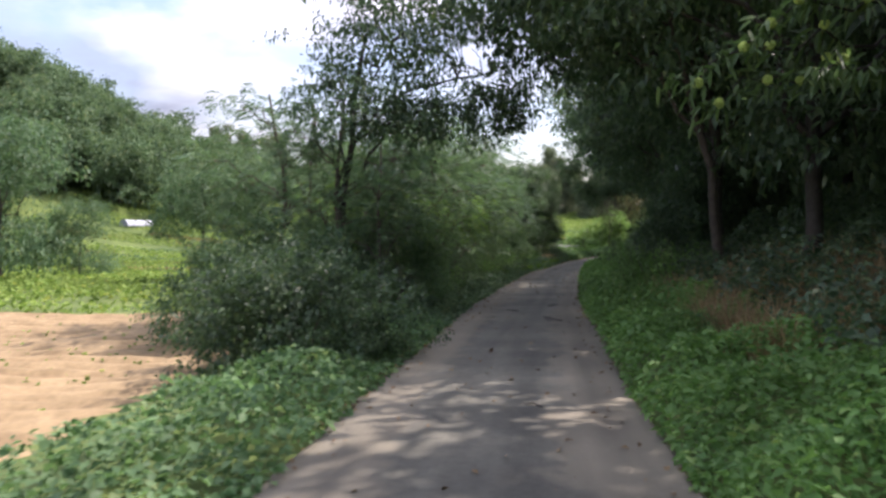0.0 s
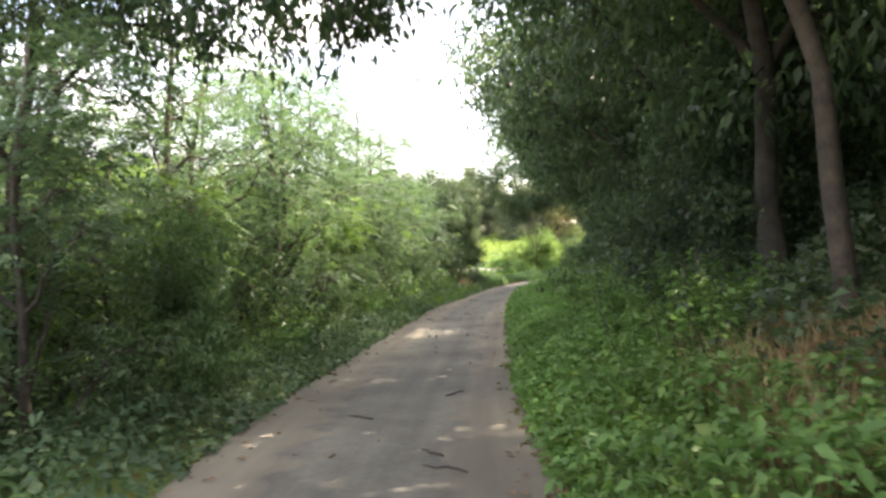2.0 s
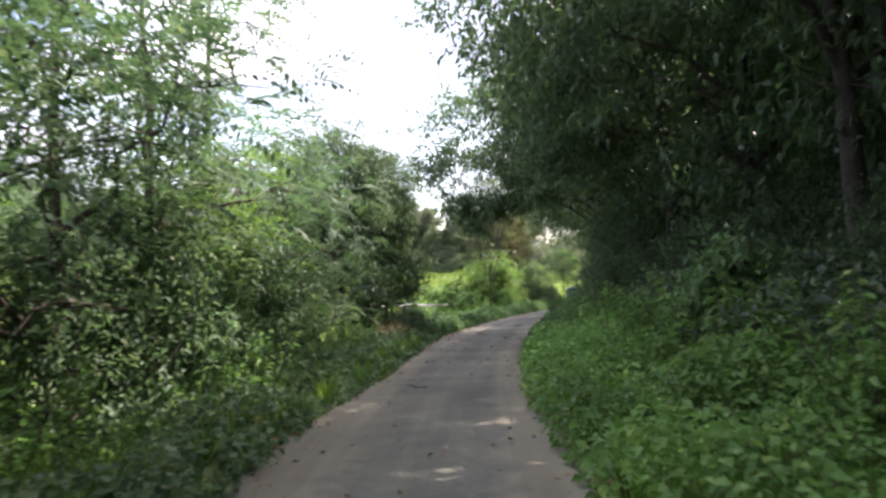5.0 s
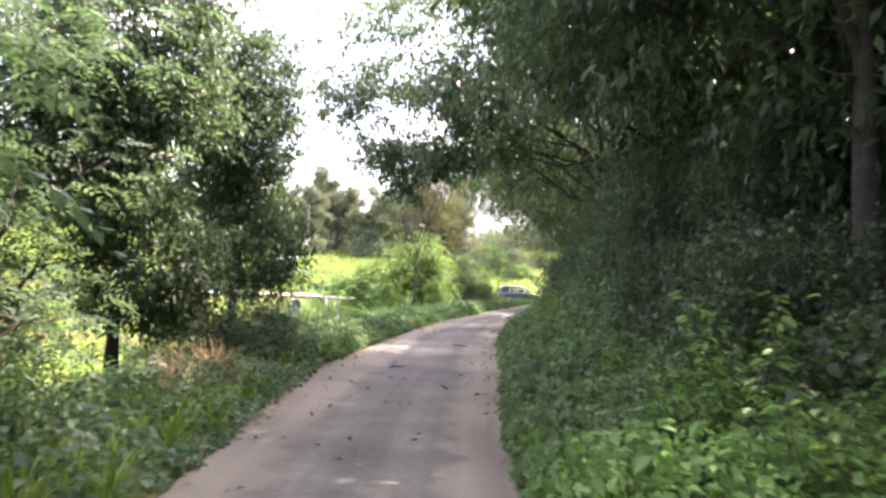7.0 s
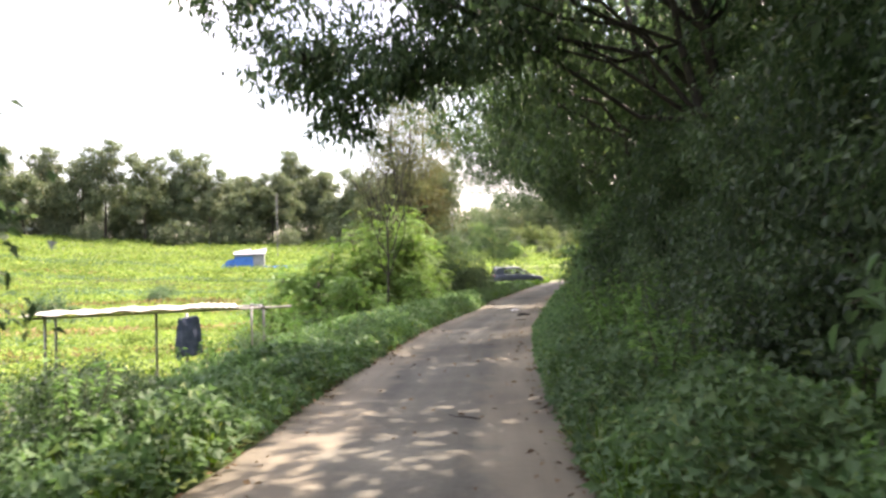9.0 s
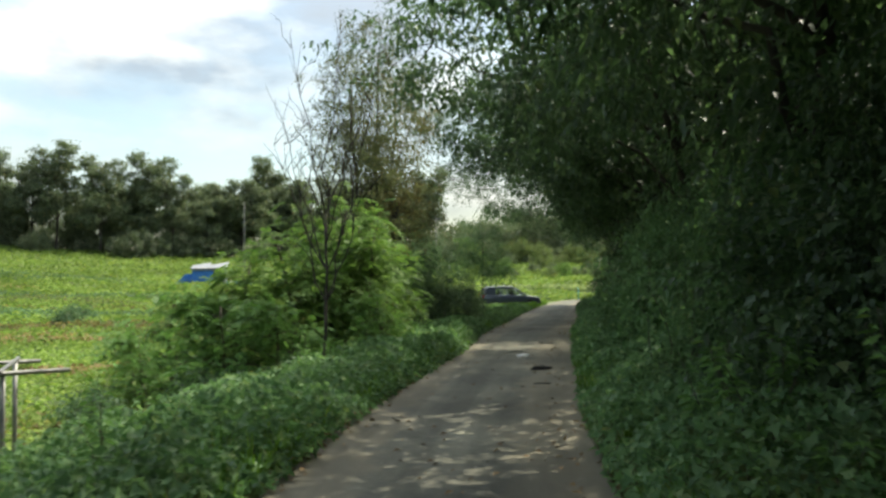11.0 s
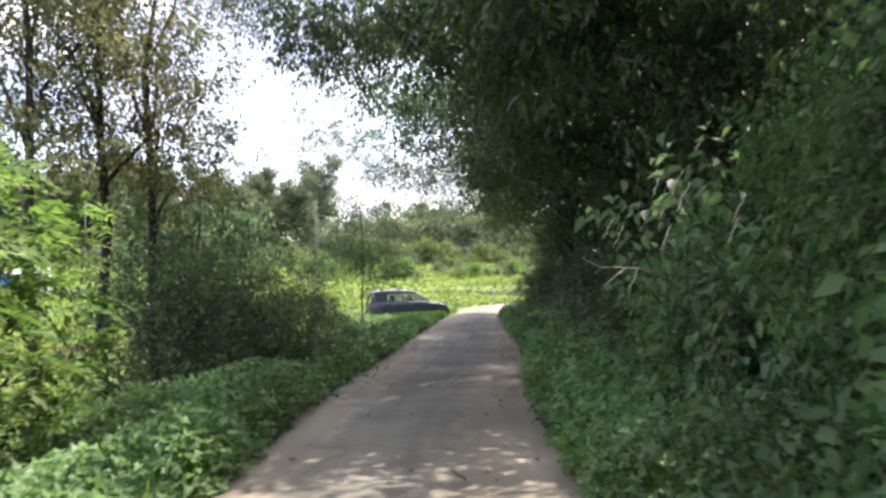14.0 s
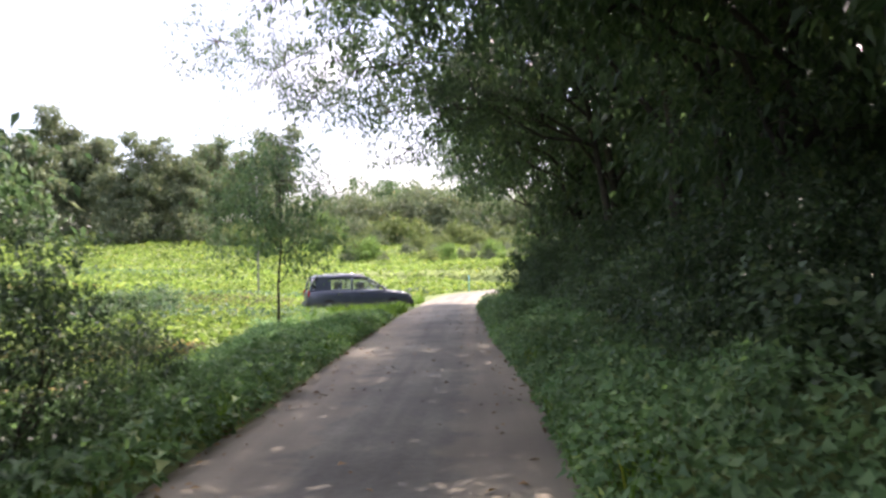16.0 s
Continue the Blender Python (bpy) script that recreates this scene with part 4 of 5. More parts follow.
cover("bank_herbs", "dense leafy herbs covering the foot of the bank", 86, 4, 54, 1.35, 3.4, 480, 0.80, 0.095, LEAF_HERB, OVAL, 0.55)
cover("vine_cover", "dense broad-leaved vines covering the bank", 81, 54, 128, 1.35, 3.2, 470, 0.75, 0.086, LEAF_VINE, LOBED, 0.95)
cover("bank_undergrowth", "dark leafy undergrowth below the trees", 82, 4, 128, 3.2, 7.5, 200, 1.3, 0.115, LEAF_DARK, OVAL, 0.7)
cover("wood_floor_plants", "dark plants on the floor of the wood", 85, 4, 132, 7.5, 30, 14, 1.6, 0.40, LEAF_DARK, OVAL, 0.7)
cover("verge_vines", "trailing vines on the verge below the lane", 83, 64, 122, -5.4, -1.35, 360, 0.70, 0.095, LEAF_VINE, LOBED, 0.95)
cover("edge_weeds", "leafy weeds on the verge beside the ploughed soil", 87, 3, 22, -3.3, -1.35, 270, 0.5, 0.10, LEAF_VINE, OVAL, 0.7)
cover("thicket_undergrowth", "leafy weeds at the foot of the thicket", 84, 22, 64, -4.4, -1.35, 250, 0.55, 0.10, LEAF_MID, OVAL, 0.7)


# ---- fields ----
def field(name, label, seed, x0, x1, y0, y1, per_m2, height, size, leaf, rows=0.0, keep=None, aspect=0.7):
    """Leaves of a crop over a piece of field, in rows if a spacing is given."""
    r = np.random.default_rng(seed)
    n = int((x1 - x0) * (y1 - y0) * per_m2)
    x, y = r.uniform(x0, x1, n), r.uniform(y0, y1, n)
    if rows:
        y = np.round(y / rows) * rows + r.normal(size=n) * rows * 0.16
    u = (x - cx(y)) * slant(y)
    ok = (u < -5.0) | ((y > 142.3) & (np.abs(u) > 2.6))
    if keep is not None:
        ok &= keep(x, y)
    x, y = x[ok], y[ok]
    n = len(x)
    q = 0.7 + 0.3 * np.sin(x * 0.45 + np.sin(y * 0.7)) * np.sin(y * 0.5 + 1)
    z = ground_z(x, y) + height * q * r.random(n) ** 0.6
    way = unit(r.normal(size=(n, 3)) * (1, 1, 0.5))
    up = unit(r.normal(size=(n, 3)) * 0.5 + np.array((0, 0, 1.0)))
    L = size * (0.6 + 0.8 * r.random(n))
    v, f = leaf_arrays(np.stack([x, y, z], 1), way, up, L, L * aspect, OVAL)
    return tagged(array_part(name, v, f, leaf), label, "crop", kind="stuff")


field("meadow_weeds", "sunlit green weeds and grass of the near field", 91, -30, 22, 66, 112, 48, 0.40, 0.15, LEAF_FIELD)
field("bean_rows", "sunlit bean rows on the rising field", 92, -55, 48, 112, 160, 20, 0.45, 0.26, LEAF_FIELD, 1.5, lambda x, y: (y < 118) | (y > 120))
field("upper_crop", "green crop below the tree row", 93, -60, 80, 150, 205, 11, 0.6, 0.38, LEAF_FIELD, 2.2)
field("dry_strip", "strip of dry yellowed grass between the crops", 96, -40, 30, 117.6, 120.4, 40, 0.35, 0.20, LEAF_BROWN)
field("terrace_edge", "dark weeds along the edge of a terrace", 97, -60, 70, 146.5, 148.2, 30, 0.8, 0.24, LEAF_MID)
for k, (y0, y1, h, leaf, label) in enumerate(((76.0, 77.6, 0.45, STRAW, "strip of pale dry grass in the field"), (80.6, 82.4, 0.65, LEAF_MID, "row of darker leafy crop in the field"), (86.4, 89.0, 0.40, LEAF_BROWN, "dry strip between rows of crop"),
                                               (92.0, 94.0, 0.75, LEAF_MID, "row of darker leafy crop in the field"), (97.5, 100.2, 0.45, STRAW, "strip of pale dry grass in the field"), (104.4, 107.0, 0.8, LEAF_MID, "row of darker leafy crop in the field"),
                                               (112.0, 115.0, 0.4, STRAW, "strip of dry straw in the field"), (124.0, 127.4, 0.85, LEAF_MID, "row of darker leafy crop in the field"), (133.0, 136.5, 0.4, LEAF_BROWN, "dry strip between rows of crop"),
                                               (139.0, 141.6, 0.9, LEAF_OLIVE, "row of olive weeds along a field edge"), (155.0, 158.0, 0.5, STRAW, "strip of dry straw in the field"), (166.0, 170.0, 1.0, LEAF_MID, "row of dark weeds across the upper field"))):
    field("crop_strip", label, 200 + k, -50 + 7 * (k % 3), 44, y0, y1, 30, h, 0.18, leaf, 0, lambda x, y: np.sin(x * 0.21 + y * 0.5) + 0.5 * np.sin(x * 0.63 + y * 1.9) > -0.35)
field("lane_end_crop", "crop and grass where the lane ends from view", 98, 36, 62, 142.5, 152, 40, 0.5, 0.22, LEAF_FIELD, 0)
field("green_strip", "rows of leafy green crop beyond the ploughed soil", 94, -60, -5, 32, 62, 18, 0.5, 0.24, LEAF_FIELD, 1.2, lambda x, y: ~((y > 34.5) & (y < 36.5)))
field("valley_meadow", "green meadow at the foot of the hill", 99, -62, -8, 62, 108, 9, 0.5, 0.34, LEAF_FIELD)
weed = shrub("weed_clump", "clump of tall green weeds in the field", 53, [((0, 0, 0.3), (0.9, 0.9, 0.55), 1)], 70, 22, 0.15, LEAF_MID, "weeds in the field", 4, spread=0.25)
rng = np.random.default_rng(54)
spots = []
while len(spots) < 70:
    x, y = rng.uniform(-18, 34), rng.uniform(70, 140)
    if (x - float(cx(y))) * float(slant(y)) < -6.0:
        spots.append((x, y, rng.uniform(0, 360), rng.uniform(0.45, 1.4)))
weed_light = shrub("weed_clump", "clump of pale green grass and weeds in the field", 57, [((0, 0, 0.2), (1.4, 1.0, 0.45), 1)], 80, 22, 0.16, LEAF_FIELD, "weeds in the field", 4, spread=0.3)
place(weed, spots[::2])
place(weed_light, spots[1::2])

# ploughed soil with furrows
xs_, ys_ = np.arange(-48, -1.2, 0.6), np.arange(3, 31.5, 0.11)
fy, fx = np.meshgrid(ys_, xs_, indexing="ij")
fz = ground_z(fx, fy) + 0.07 - 0.4 * smooth(-2.9, -1.3, fx) + 0.06 * np.sin(fy * 2 * np.pi / 0.75) + 0.03 * np.sin(fx * 3.1 + fy * 5.0) * np.sin(fx * 1.3 - fy * 2.2)
i, j = np.meshgrid(np.arange(len(ys_) - 1), np.arange(len(xs_) - 1), indexing="ij")
a = (i * len(xs_) + j).ravel()
tagged(array_part("ploughed_soil", np.stack([fx, fy, fz], -1).reshape(-1, 3), np.stack([a, a + 1, a + 1 + len(xs_), a + len(xs_)], 1), SOIL, smooth=True),
       "bare ploughed brown soil in furrows", "field", kind="structure")
field("seedlings", "scattered seedlings and weeds on ploughed soil", 95, -40, -3.5, 4, 31, 7.0, 0.12, 0.11, LEAF_FIELD, 0.75)


# ---- more plants close to the lane ----
def tufts(name, label, seed, feet, per, height, leaf, width=0.012):
    """Blades of grass that arch out of the given feet."""
    r = np.random.default_rng(seed)
    feet = np.repeat(np.asarray(feet, float), per, axis=0)
    n = len(feet)
    a = r.uniform(0, 2 * np.pi, n)
    out = np.stack([np.cos(a), np.sin(a), np.zeros(n)], 1)
    side = np.stack([-np.sin(a), np.cos(a), np.zeros(n)], 1)
    h = height * r.uniform(0.5, 1.15, n)
    lean = r.uniform(0.15, 0.9, n)
    base = feet + out * r.uniform(0, 0.16, n)[:, None]
    v = np.empty((n, 7, 3))
    for k, (f, w) in enumerate(((0, 1), (0.4, 0.9), (0.75, 0.6))):
        c = base + out * (lean * h * 0.9 * f * f)[:, None] + np.array((0, 0, 1.0)) * (h * (f - 0.35 * lean * f * f))[:, None]
        v[:, 2 * k], v[:, 2 * k + 1] = c - side * width * w, c + side * width * w
    v[:, 6] = base + out * (lean * h * 0.95)[:, None] + np.array((0, 0, 1.0)) * (h * (1 - 0.42 * lean))[:, None]
    idx = np.arange(n)[:, None] * 7
    f = np.concatenate([idx + np.array(t)[None] for t in ((0, 1, 3), (0, 3, 2), (2, 3, 5), (2, 5, 4), (4, 5, 6))])
    return tagged(array_part(name, v.reshape(-1, 3), f, leaf), label, "grass", kind="stuff")


def feet(seed, n, y0, y1, u0, u1):
    r = np.random.default_rng(seed)
    y, u = r.uniform(y0, y1, n), r.uniform(u0, u1, n)
    u = u + np.where(u > 0, wider_right(y), -wider_left(y))
    x = cx(y) + u / slant(y)
    return np.stack([x, y, ground_z(x, y)], 1)


tufts("verge_grass", "green grass tufts along the lane's edge", 101, np.concatenate([feet(1, 240, 18, 60, 1.5, 3.0), feet(2, 170, 40, 68, -3.2, -1.5), feet(3, 200, 66, 124, -2.2, -1.5), feet(4, 160, 60, 124, 1.45, 2.0), feet(5, 420, 112, 138, -4.6, -1.6)]), 16, 0.5, GRASS)
r = np.random.default_rng(9)
gx_, gy_ = r.uniform(34.6, 41.0, 170), r.uniform(126.2, 128.5, 170)
ok = (gx_ - cx(gy_)) * slant(gy_) < -1.7
tufts("tall_grass", "tall green grass in front of the parked car", 103, np.stack([gx_, gy_, ground_z(gx_, gy_)], 1)[ok], 20, 0.55, GRASS, 0.016)
tufts("dry_weeds", "dry reddish-brown weeds on the bank", 102, np.concatenate([feet(6, 260, 14.5, 24.0, 2.7, 5.4), feet(7, 8, 58, 60, -2.6, -1.9)]), 32, 0.85, STRAW, 0.006)


def bramble(seed, where, label, h, r_, leaf, size, n_clumps, outline=LONG, aspect=0.42):
    return shrub("climbing_weeds", label, seed, [((0, 0, h * 0.45), (r_, r_, h * 0.5), 2), ((-0.2, 0, h * 0.85), (r_ * 0.6, r_ * 0.6, h * 0.25), 1)], n_clumps, 26, size, leaf,
                 "tall weeds on the bank", 9, outline, aspect, 0.26, 0.55, category="plant", where=where)


for k, (y, u, h, r_, leaf) in enumerate(((46.0, 4.0, 1.2, 0.6, LEAF_VINE), (82.6, 4.4, 1.6, 0.5, LEAF_MID), (88.0, 3.8, 1.7, 0.7, LEAF_VINE), (95.6, 4.2, 1.3, 0.8, LEAF_VINE))):
    bramble(110 + k, pose(*lane_at(y, u), 0, 0, 37 * k), "tall climbing weeds with hanging pointed leaves on the bank", h, r_, leaf, 0.15, 120)

# tall vines whose broad leaves stand out one by one
def single_leaf(name, L, W, material):
    outline = ((0, 0), (0.12, 0.34), (0.38, 0.50), (0.70, 0.30), (1, 0), (0.70, -0.30), (0.38, -0.50), (0.12, -0.34))
    v, f = leaf_arrays(np.zeros((1, 3)), np.array(((1.0, 0, 0),)), np.array(((0, 0, 1.0),)), L, W, outline, 0.25, 0.22)
    me = bpy.data.meshes.new(name)
    me.from_pydata([tuple(map(float, q)) for q in v], [], [tuple(map(int, q)) for q in f])
    me.materials.append(material)
    return me


VINE_BROAD = leaf_mat("leaf_broad_vine", (0.075, 0.145, 0.067), (0.151, 0.240, 0.120), 0.05, 0.42, 0.36, 0.28)
SPIKE = plain_mat("pale_flower_spike", (0.52, 0.47, 0.38), (0.70, 0.65, 0.55), 60, 0.8, 0.3)
broad = [single_leaf("leaf", q, q * w, VINE_BROAD) for q, w in ((0.15, 0.62), (0.12, 0.70), (0.18, 0.52))]
for k, (y, u, h) in enumerate(((90.8, 3.1, 2.6), (92.2, 3.1, 2.9), (80.6, 3.0, 2.3), (62.6, 3.4, 1.3))):
    r = np.random.default_rng(140 + k)
    vine = thing("broad_leaved_vine", pose(*lane_at(y, u)), "tall climbing vine with broad hanging leaves on the bank", "plant", "tall vines on the bank")
    for q in range(6):
        ang = r.uniform(0, 6.28)
        top = np.array((0.35 * math.cos(ang) - 0.2, 0.5 * math.sin(ang), h * r.uniform(0.7, 1.05)))
        line = bend((0.3 * math.cos(ang) + 0.2, 0.3 * math.sin(ang), -0.1), top, r, 0.12, 9, 0.0)
        line[-1] += np.array((-0.35, 0, -0.25))
        line[-2] += np.array((-0.2, 0, -0.02))
        array_part("stem", *tube(line, 0.011 * (1 - 0.7 * np.linspace(0, 1, 9)), 5), TWIG, vine, smooth=True)
        for _ in range(38):
            t = r.uniform(0.15, 1) * 8
            i0 = min(int(t), 7)
            at = line[i0] + (line[i0 + 1] - line[i0]) * (t - i0) + r.normal(size=3) * 0.09
            ob = new("leaf", broad[r.integers(0, 3)])
            ob.parent = vine
            ob.matrix_basis = pose(*map(float, at), float(r.normal() * 25), float(25 + r.normal() * 28), float(180 + r.normal() * 80)) @ Matrix.Scale(float(r.uniform(0.7, 1.15)), 4)
        if k < 2 and q < 5:
            a = line[-2] + r.normal(size=3) * 0.1
            array_part("flower_spike", *tube(bend(a, a + np.array((-0.12, 0.02, -0.22)), r, 0.1, 8), np.array((3, 9, 5, 10, 5, 9, 5, 2)) * 0.0009, 6, r, 0.3), SPIKE, vine)

# pale twig that sticks out of the weeds
rng = np.random.default_rng(119)
twig = thing("dry_twig", pose(*lane_at(92.0, 2.6)), "pale dry twig sticking out of the weeds", "branch")
array_part("stalk", *tube(bend((0.45, 0.2, 1.55), (-0.75, -0.1, 1.75), rng, 0.1, 6), 0.009 * np.array((1, 0.9, 0.8, 0.7, 0.5, 0.3)), 5), SPIKE, twig)
for a, b in (((-0.1, 0, 1.66), (-0.28, -0.1, 1.36)), ((-0.2, 0.02, 1.66), (-0.55, -0.12, 1.5))):
    array_part("side_shoot", *tube(bend(a, b, rng, 0.1, 4), 0.006 * np.array((1, 0.8, 0.6, 0.3)), 4), SPIKE, twig)

# ---- chestnut with burrs ----
rng = np.random.default_rng(120)
cx0, cy0, cz0 = lane_at(17.2, 5.6)
chest = thing("chestnut_tree", pose(cx0, cy0, cz0), "chestnut tree with long hanging leaves and pale green burrs", "tree")
array_part("trunk", *tube(bend((0, 0, -0.3), (0.3, 0.2, 5.2), rng, 0.05, 8), 0.17 * (1 - 0.45 * np.linspace(0, 1, 8)), 9, rng, 0.05), BARK, chest, smooth=True)
burr_bm = bmesh.new()
bmesh.ops.create_icosphere(burr_bm, subdivisions=3, radius=0.060)
for v in burr_bm.verts:
    v.co *= 1 + (0.22 if v.index % 2 else -0.06)
burr_mesh = bpy.data.meshes.new("burr")
burr_bm.to_mesh(burr_mesh)
burr_bm.free()
burr_mesh.materials.append(plain_mat("burr_spines", (0.30, 0.40, 0.08), (0.44, 0.54, 0.14), 30, 0.8, 0.4, fine=200))
boughs = (((0.1, 0, 3.2), (-3.6, -0.9, 2.75)), ((0.1, 0, 3.6), (-2.6, -1.3, 3.3)), ((0.1, 0.1, 3.0), (-3.1, -0.7, 2.3)), ((0.1, 0, 2.8), (-2.0, -1.5, 2.5)), ((0.2, 0.1, 3.9), (-1.8, -0.8, 3.8)), ((0.2, 0.1, 3.0), (-1.0, -1.9, 2.8)))
for k, (a, b) in enumerate(boughs):
    line = bend(a, b, rng, 0.10, 12, 0.06)
    array_part("bough", *tube(line, 0.030 * (1 - 0.85 * np.linspace(0, 1, 12)), 6), BARK, chest, smooth=True)
    base, way = [], []
    for t in np.linspace(0.25, 1, 34):
        q = line[min(int(t * 11), 10)] + (line[min(int(t * 11), 10) + 1] - line[min(int(t * 11), 10)]) * (t * 11 % 1)
        for _ in range(3):
            base.append(q + rng.normal(size=3) * 0.07)
            d = (np.array(b) - np.array(a)) / np.linalg.norm(np.array(b) - np.array(a))
            way.append(d * 0.6 + rng.normal(size=3) * 0.5 + np.array((0, 0, -0.40)))
    n = len(base)
    v, f = leaf_arrays(np.array(base), np.array(way), unit(rng.normal(size=(n, 3)) * 0.6 + np.array((0, 0, 1.0))), rng.uniform(0.19, 0.29, n), rng.uniform(0.050, 0.072, n), LONG, 0.2, 0.3)
    array_part("leaves", v, f, LEAF_CHEST, chest)
    for t in ((0.45, 0.62, 0.8, 0.95) if k < 3 else (0.8,)):
        ob = new("burr", burr_mesh)
        ob.parent = chest
        ob.location = Vector(line[int(t * 11)]) + Vector((0.02, -0.03, 0.03))
        ob.rotation_euler = (k, t * 5, k * 2)

# ---- things on the lane ----
r = np.random.default_rng(130)
n = 1700
y = np.concatenate([r.uniform(6, 128, n - 140), r.normal(39, 5, 70), r.normal(76, 2.5, 70)])
u = np.concatenate([np.where(r.random(n - 140) < 0.6, np.sign(r.normal(size=n - 140)) * r.uniform(1.1, 1.46, n - 140), r.uniform(-1.3, 1.3, n - 140)), r.uniform(-1.2, 1.3, 140)])
base = np.stack([cx(y) + u / slant(y), y, np.full(n, LANE_Z + 0.022)], 1)
L = r.uniform(0.03, 0.11, n)
v, f = leaf_arrays(base, unit(r.normal(size=(n, 3)) * (1, 1, 0.12)), unit(r.normal(size=(n, 3)) * 0.25 + np.array((0, 0, 1.0))), L, L * 0.55, OVAL, 0.3, -0.05)
tagged(array_part("fallen_leaves", v, f, DEADLEAF), "dry fallen leaves scattered over the lane", "leaves", kind="stuff")


r = np.random.default_rng(131)
n = 2600
y = np.concatenate([r.uniform(8, 128, n - 900), r.uniform(22, 36, 450), r.uniform(56, 82, 450)])
side = np.where(r.random(n) < 0.6, -1.0, 1.0)
side[n - 900:n - 450] = 1.0
u = side * (HALF + np.where(side > 0, wider_right(y), wider_left(y)) + r.normal(size=n) * 0.10 + 0.02)
x = cx(y) + u / slant(y)
base = np.stack([x, y, np.maximum(ground_z(x, y) + 0.03, LANE_Z - 0.02) + r.random(n) * 0.05], 1)
L = r.uniform(0.04, 0.12, n)
v, f = leaf_arrays(base, unit(r.normal(size=(n, 3)) * (1, 1, 0.2)), unit(r.normal(size=(n, 3)) * 0.4 + np.array((0, 0, 1.0))), L, L * 0.5, OVAL, 0.3, 0.0)
tagged(array_part("edge_litter", v, f, DEADLEAF), "dry leaves and straw gathered along the lane's edges", "leaves", kind="stuff")
r = np.random.default_rng(132)
for k in range(16):
    y = float(r.uniform(10, 100))
    x, yy, _ = lane_at(y, float(r.uniform(-1.1, 1.1)))
    a = float(r.uniform(0, 3.14))
    stick = thing("fallen_twig", pose(x, yy, LANE_Z + 0.03, 0, 0, math.degrees(a)), "short dry twig fallen on the lane", "twig", "twigs on the lane")
    q = float(r.uniform(0.10, 0.24))
    array_part("stick", *tube(bend((-q, 0, 0), (q, 0.02, 0.0), r, 0.1, 5), 0.011 * np.array((0.8, 1, 0.9, 0.7, 0.4)), 5), BARK, stick)


def crumpled(name, label, category, where, size, material, seed):
    """A crumpled, lumpy piece lying on the lane."""
    bm = bmesh.new()
    bmesh.ops.create_icosphere(bm, subdivisions=3, radius=1.0)
    for v in bm.verts:
        q = 1 + 0.45 * noise.noise(v.co * 1.9 + Vector((seed, 0, 0))) + 0.2 * noise.noise(v.co * 5.0 + Vector((seed, 3, 0)))
        v.co = Vector((v.co.x * size[0] * q, v.co.y * size[1] * q, max(v.co.z, -0.35) * size[2] * q + 0.35 * size[2]))
    ob = part(name, bm, material)
    ob.matrix_basis = where
    return tagged(ob, label, category)


WHITE_BAG = plain_mat("white_plastic", (0.62, 0.62, 0.60), (0.80, 0.80, 0.78), 12, 0.4, 0.3)
BLACK_RAG = plain_mat("dark_rag", (0.020, 0.019, 0.018), (0.055, 0.050, 0.045), 14, 0.85, 0.5)
crumpled("plastic_bag", "crumpled white plastic bag lying on the lane", "bag", pose(22.12, 88.1, LANE_Z + 0.015, 0, 0, 10), (0.16, 0.10, 0.05), WHITE_BAG, 3)
crumpled("rag", "dark crumpled rag lying on the lane", "rag", pose(21.34, 85.28, LANE_Z + 0.015, 0, 0, 10), (0.22, 0.09, 0.06), BLACK_RAG, 8)

# ---- canopy on posts at the field's edge ----
STEEL = plain_mat("grey_pipe", (0.16, 0.16, 0.155), (0.26, 0.26, 0.25), 9, 0.5, 0.1, 0.6)
PANEL = plain_mat("weathered_sheet", (0.28, 0.27, 0.24), (0.44, 0.42, 0.38), 2.2, 0.6, 0.1)
CLOTH = plain_mat("blue_grey_cloth", (0.040, 0.055, 0.090), (0.090, 0.110, 0.160), 7, 0.9, 0.4)


def box(bm, lo, hi, bevel=0.0):
    made = bmesh.ops.create_cube(bm, size=1.0)["verts"]
    for v in made:
        v.co = Vector([lo[k] + (hi[k] - lo[k]) * (v.co[k] + 0.5) for k in range(3)])
    if bevel:
        edges = list({e for v in made for e in v.link_edges})
        bmesh.ops.bevel(bm, geom=edges, offset=bevel, segments=2, affect="EDGES")


TOP_Z = 0.66
canopy = thing("field_canopy", pose(0, 0, 0), "low canopy of weathered sheets on grey metal posts", "canopy")
for x, y in ((12.5, 80.4), (10.7, 79.2), (10.0, 79.9), (7.7, 79.4), (12.3, 82.2), (7.6, 81.4)):
    g = float(ground_z(x, y))
    array_part("post", *tube(np.array([(x, y, g - 0.2), (x, y, (g + TOP_Z) / 2), (x, y, TOP_Z)]), (0.032, 0.032, 0.032), 10), STEEL, canopy, smooth=True)
for a, b in (((7.3, 79.3, TOP_Z), (13.2, 80.5, TOP_Z + 0.02)), ((7.2, 81.4, TOP_Z), (12.6, 82.3, TOP_Z)), ((12.5, 80.2, TOP_Z + 0.04), (12.3, 82.4, TOP_Z + 0.04)), ((7.7, 79.2, TOP_Z + 0.04), (7.6, 81.6, TOP_Z + 0.04))):
    array_part("beam", *tube(np.array([a, (np.array(a) + b) / 2, b]), (0.028, 0.028, 0.028), 8), STEEL, canopy, smooth=True)
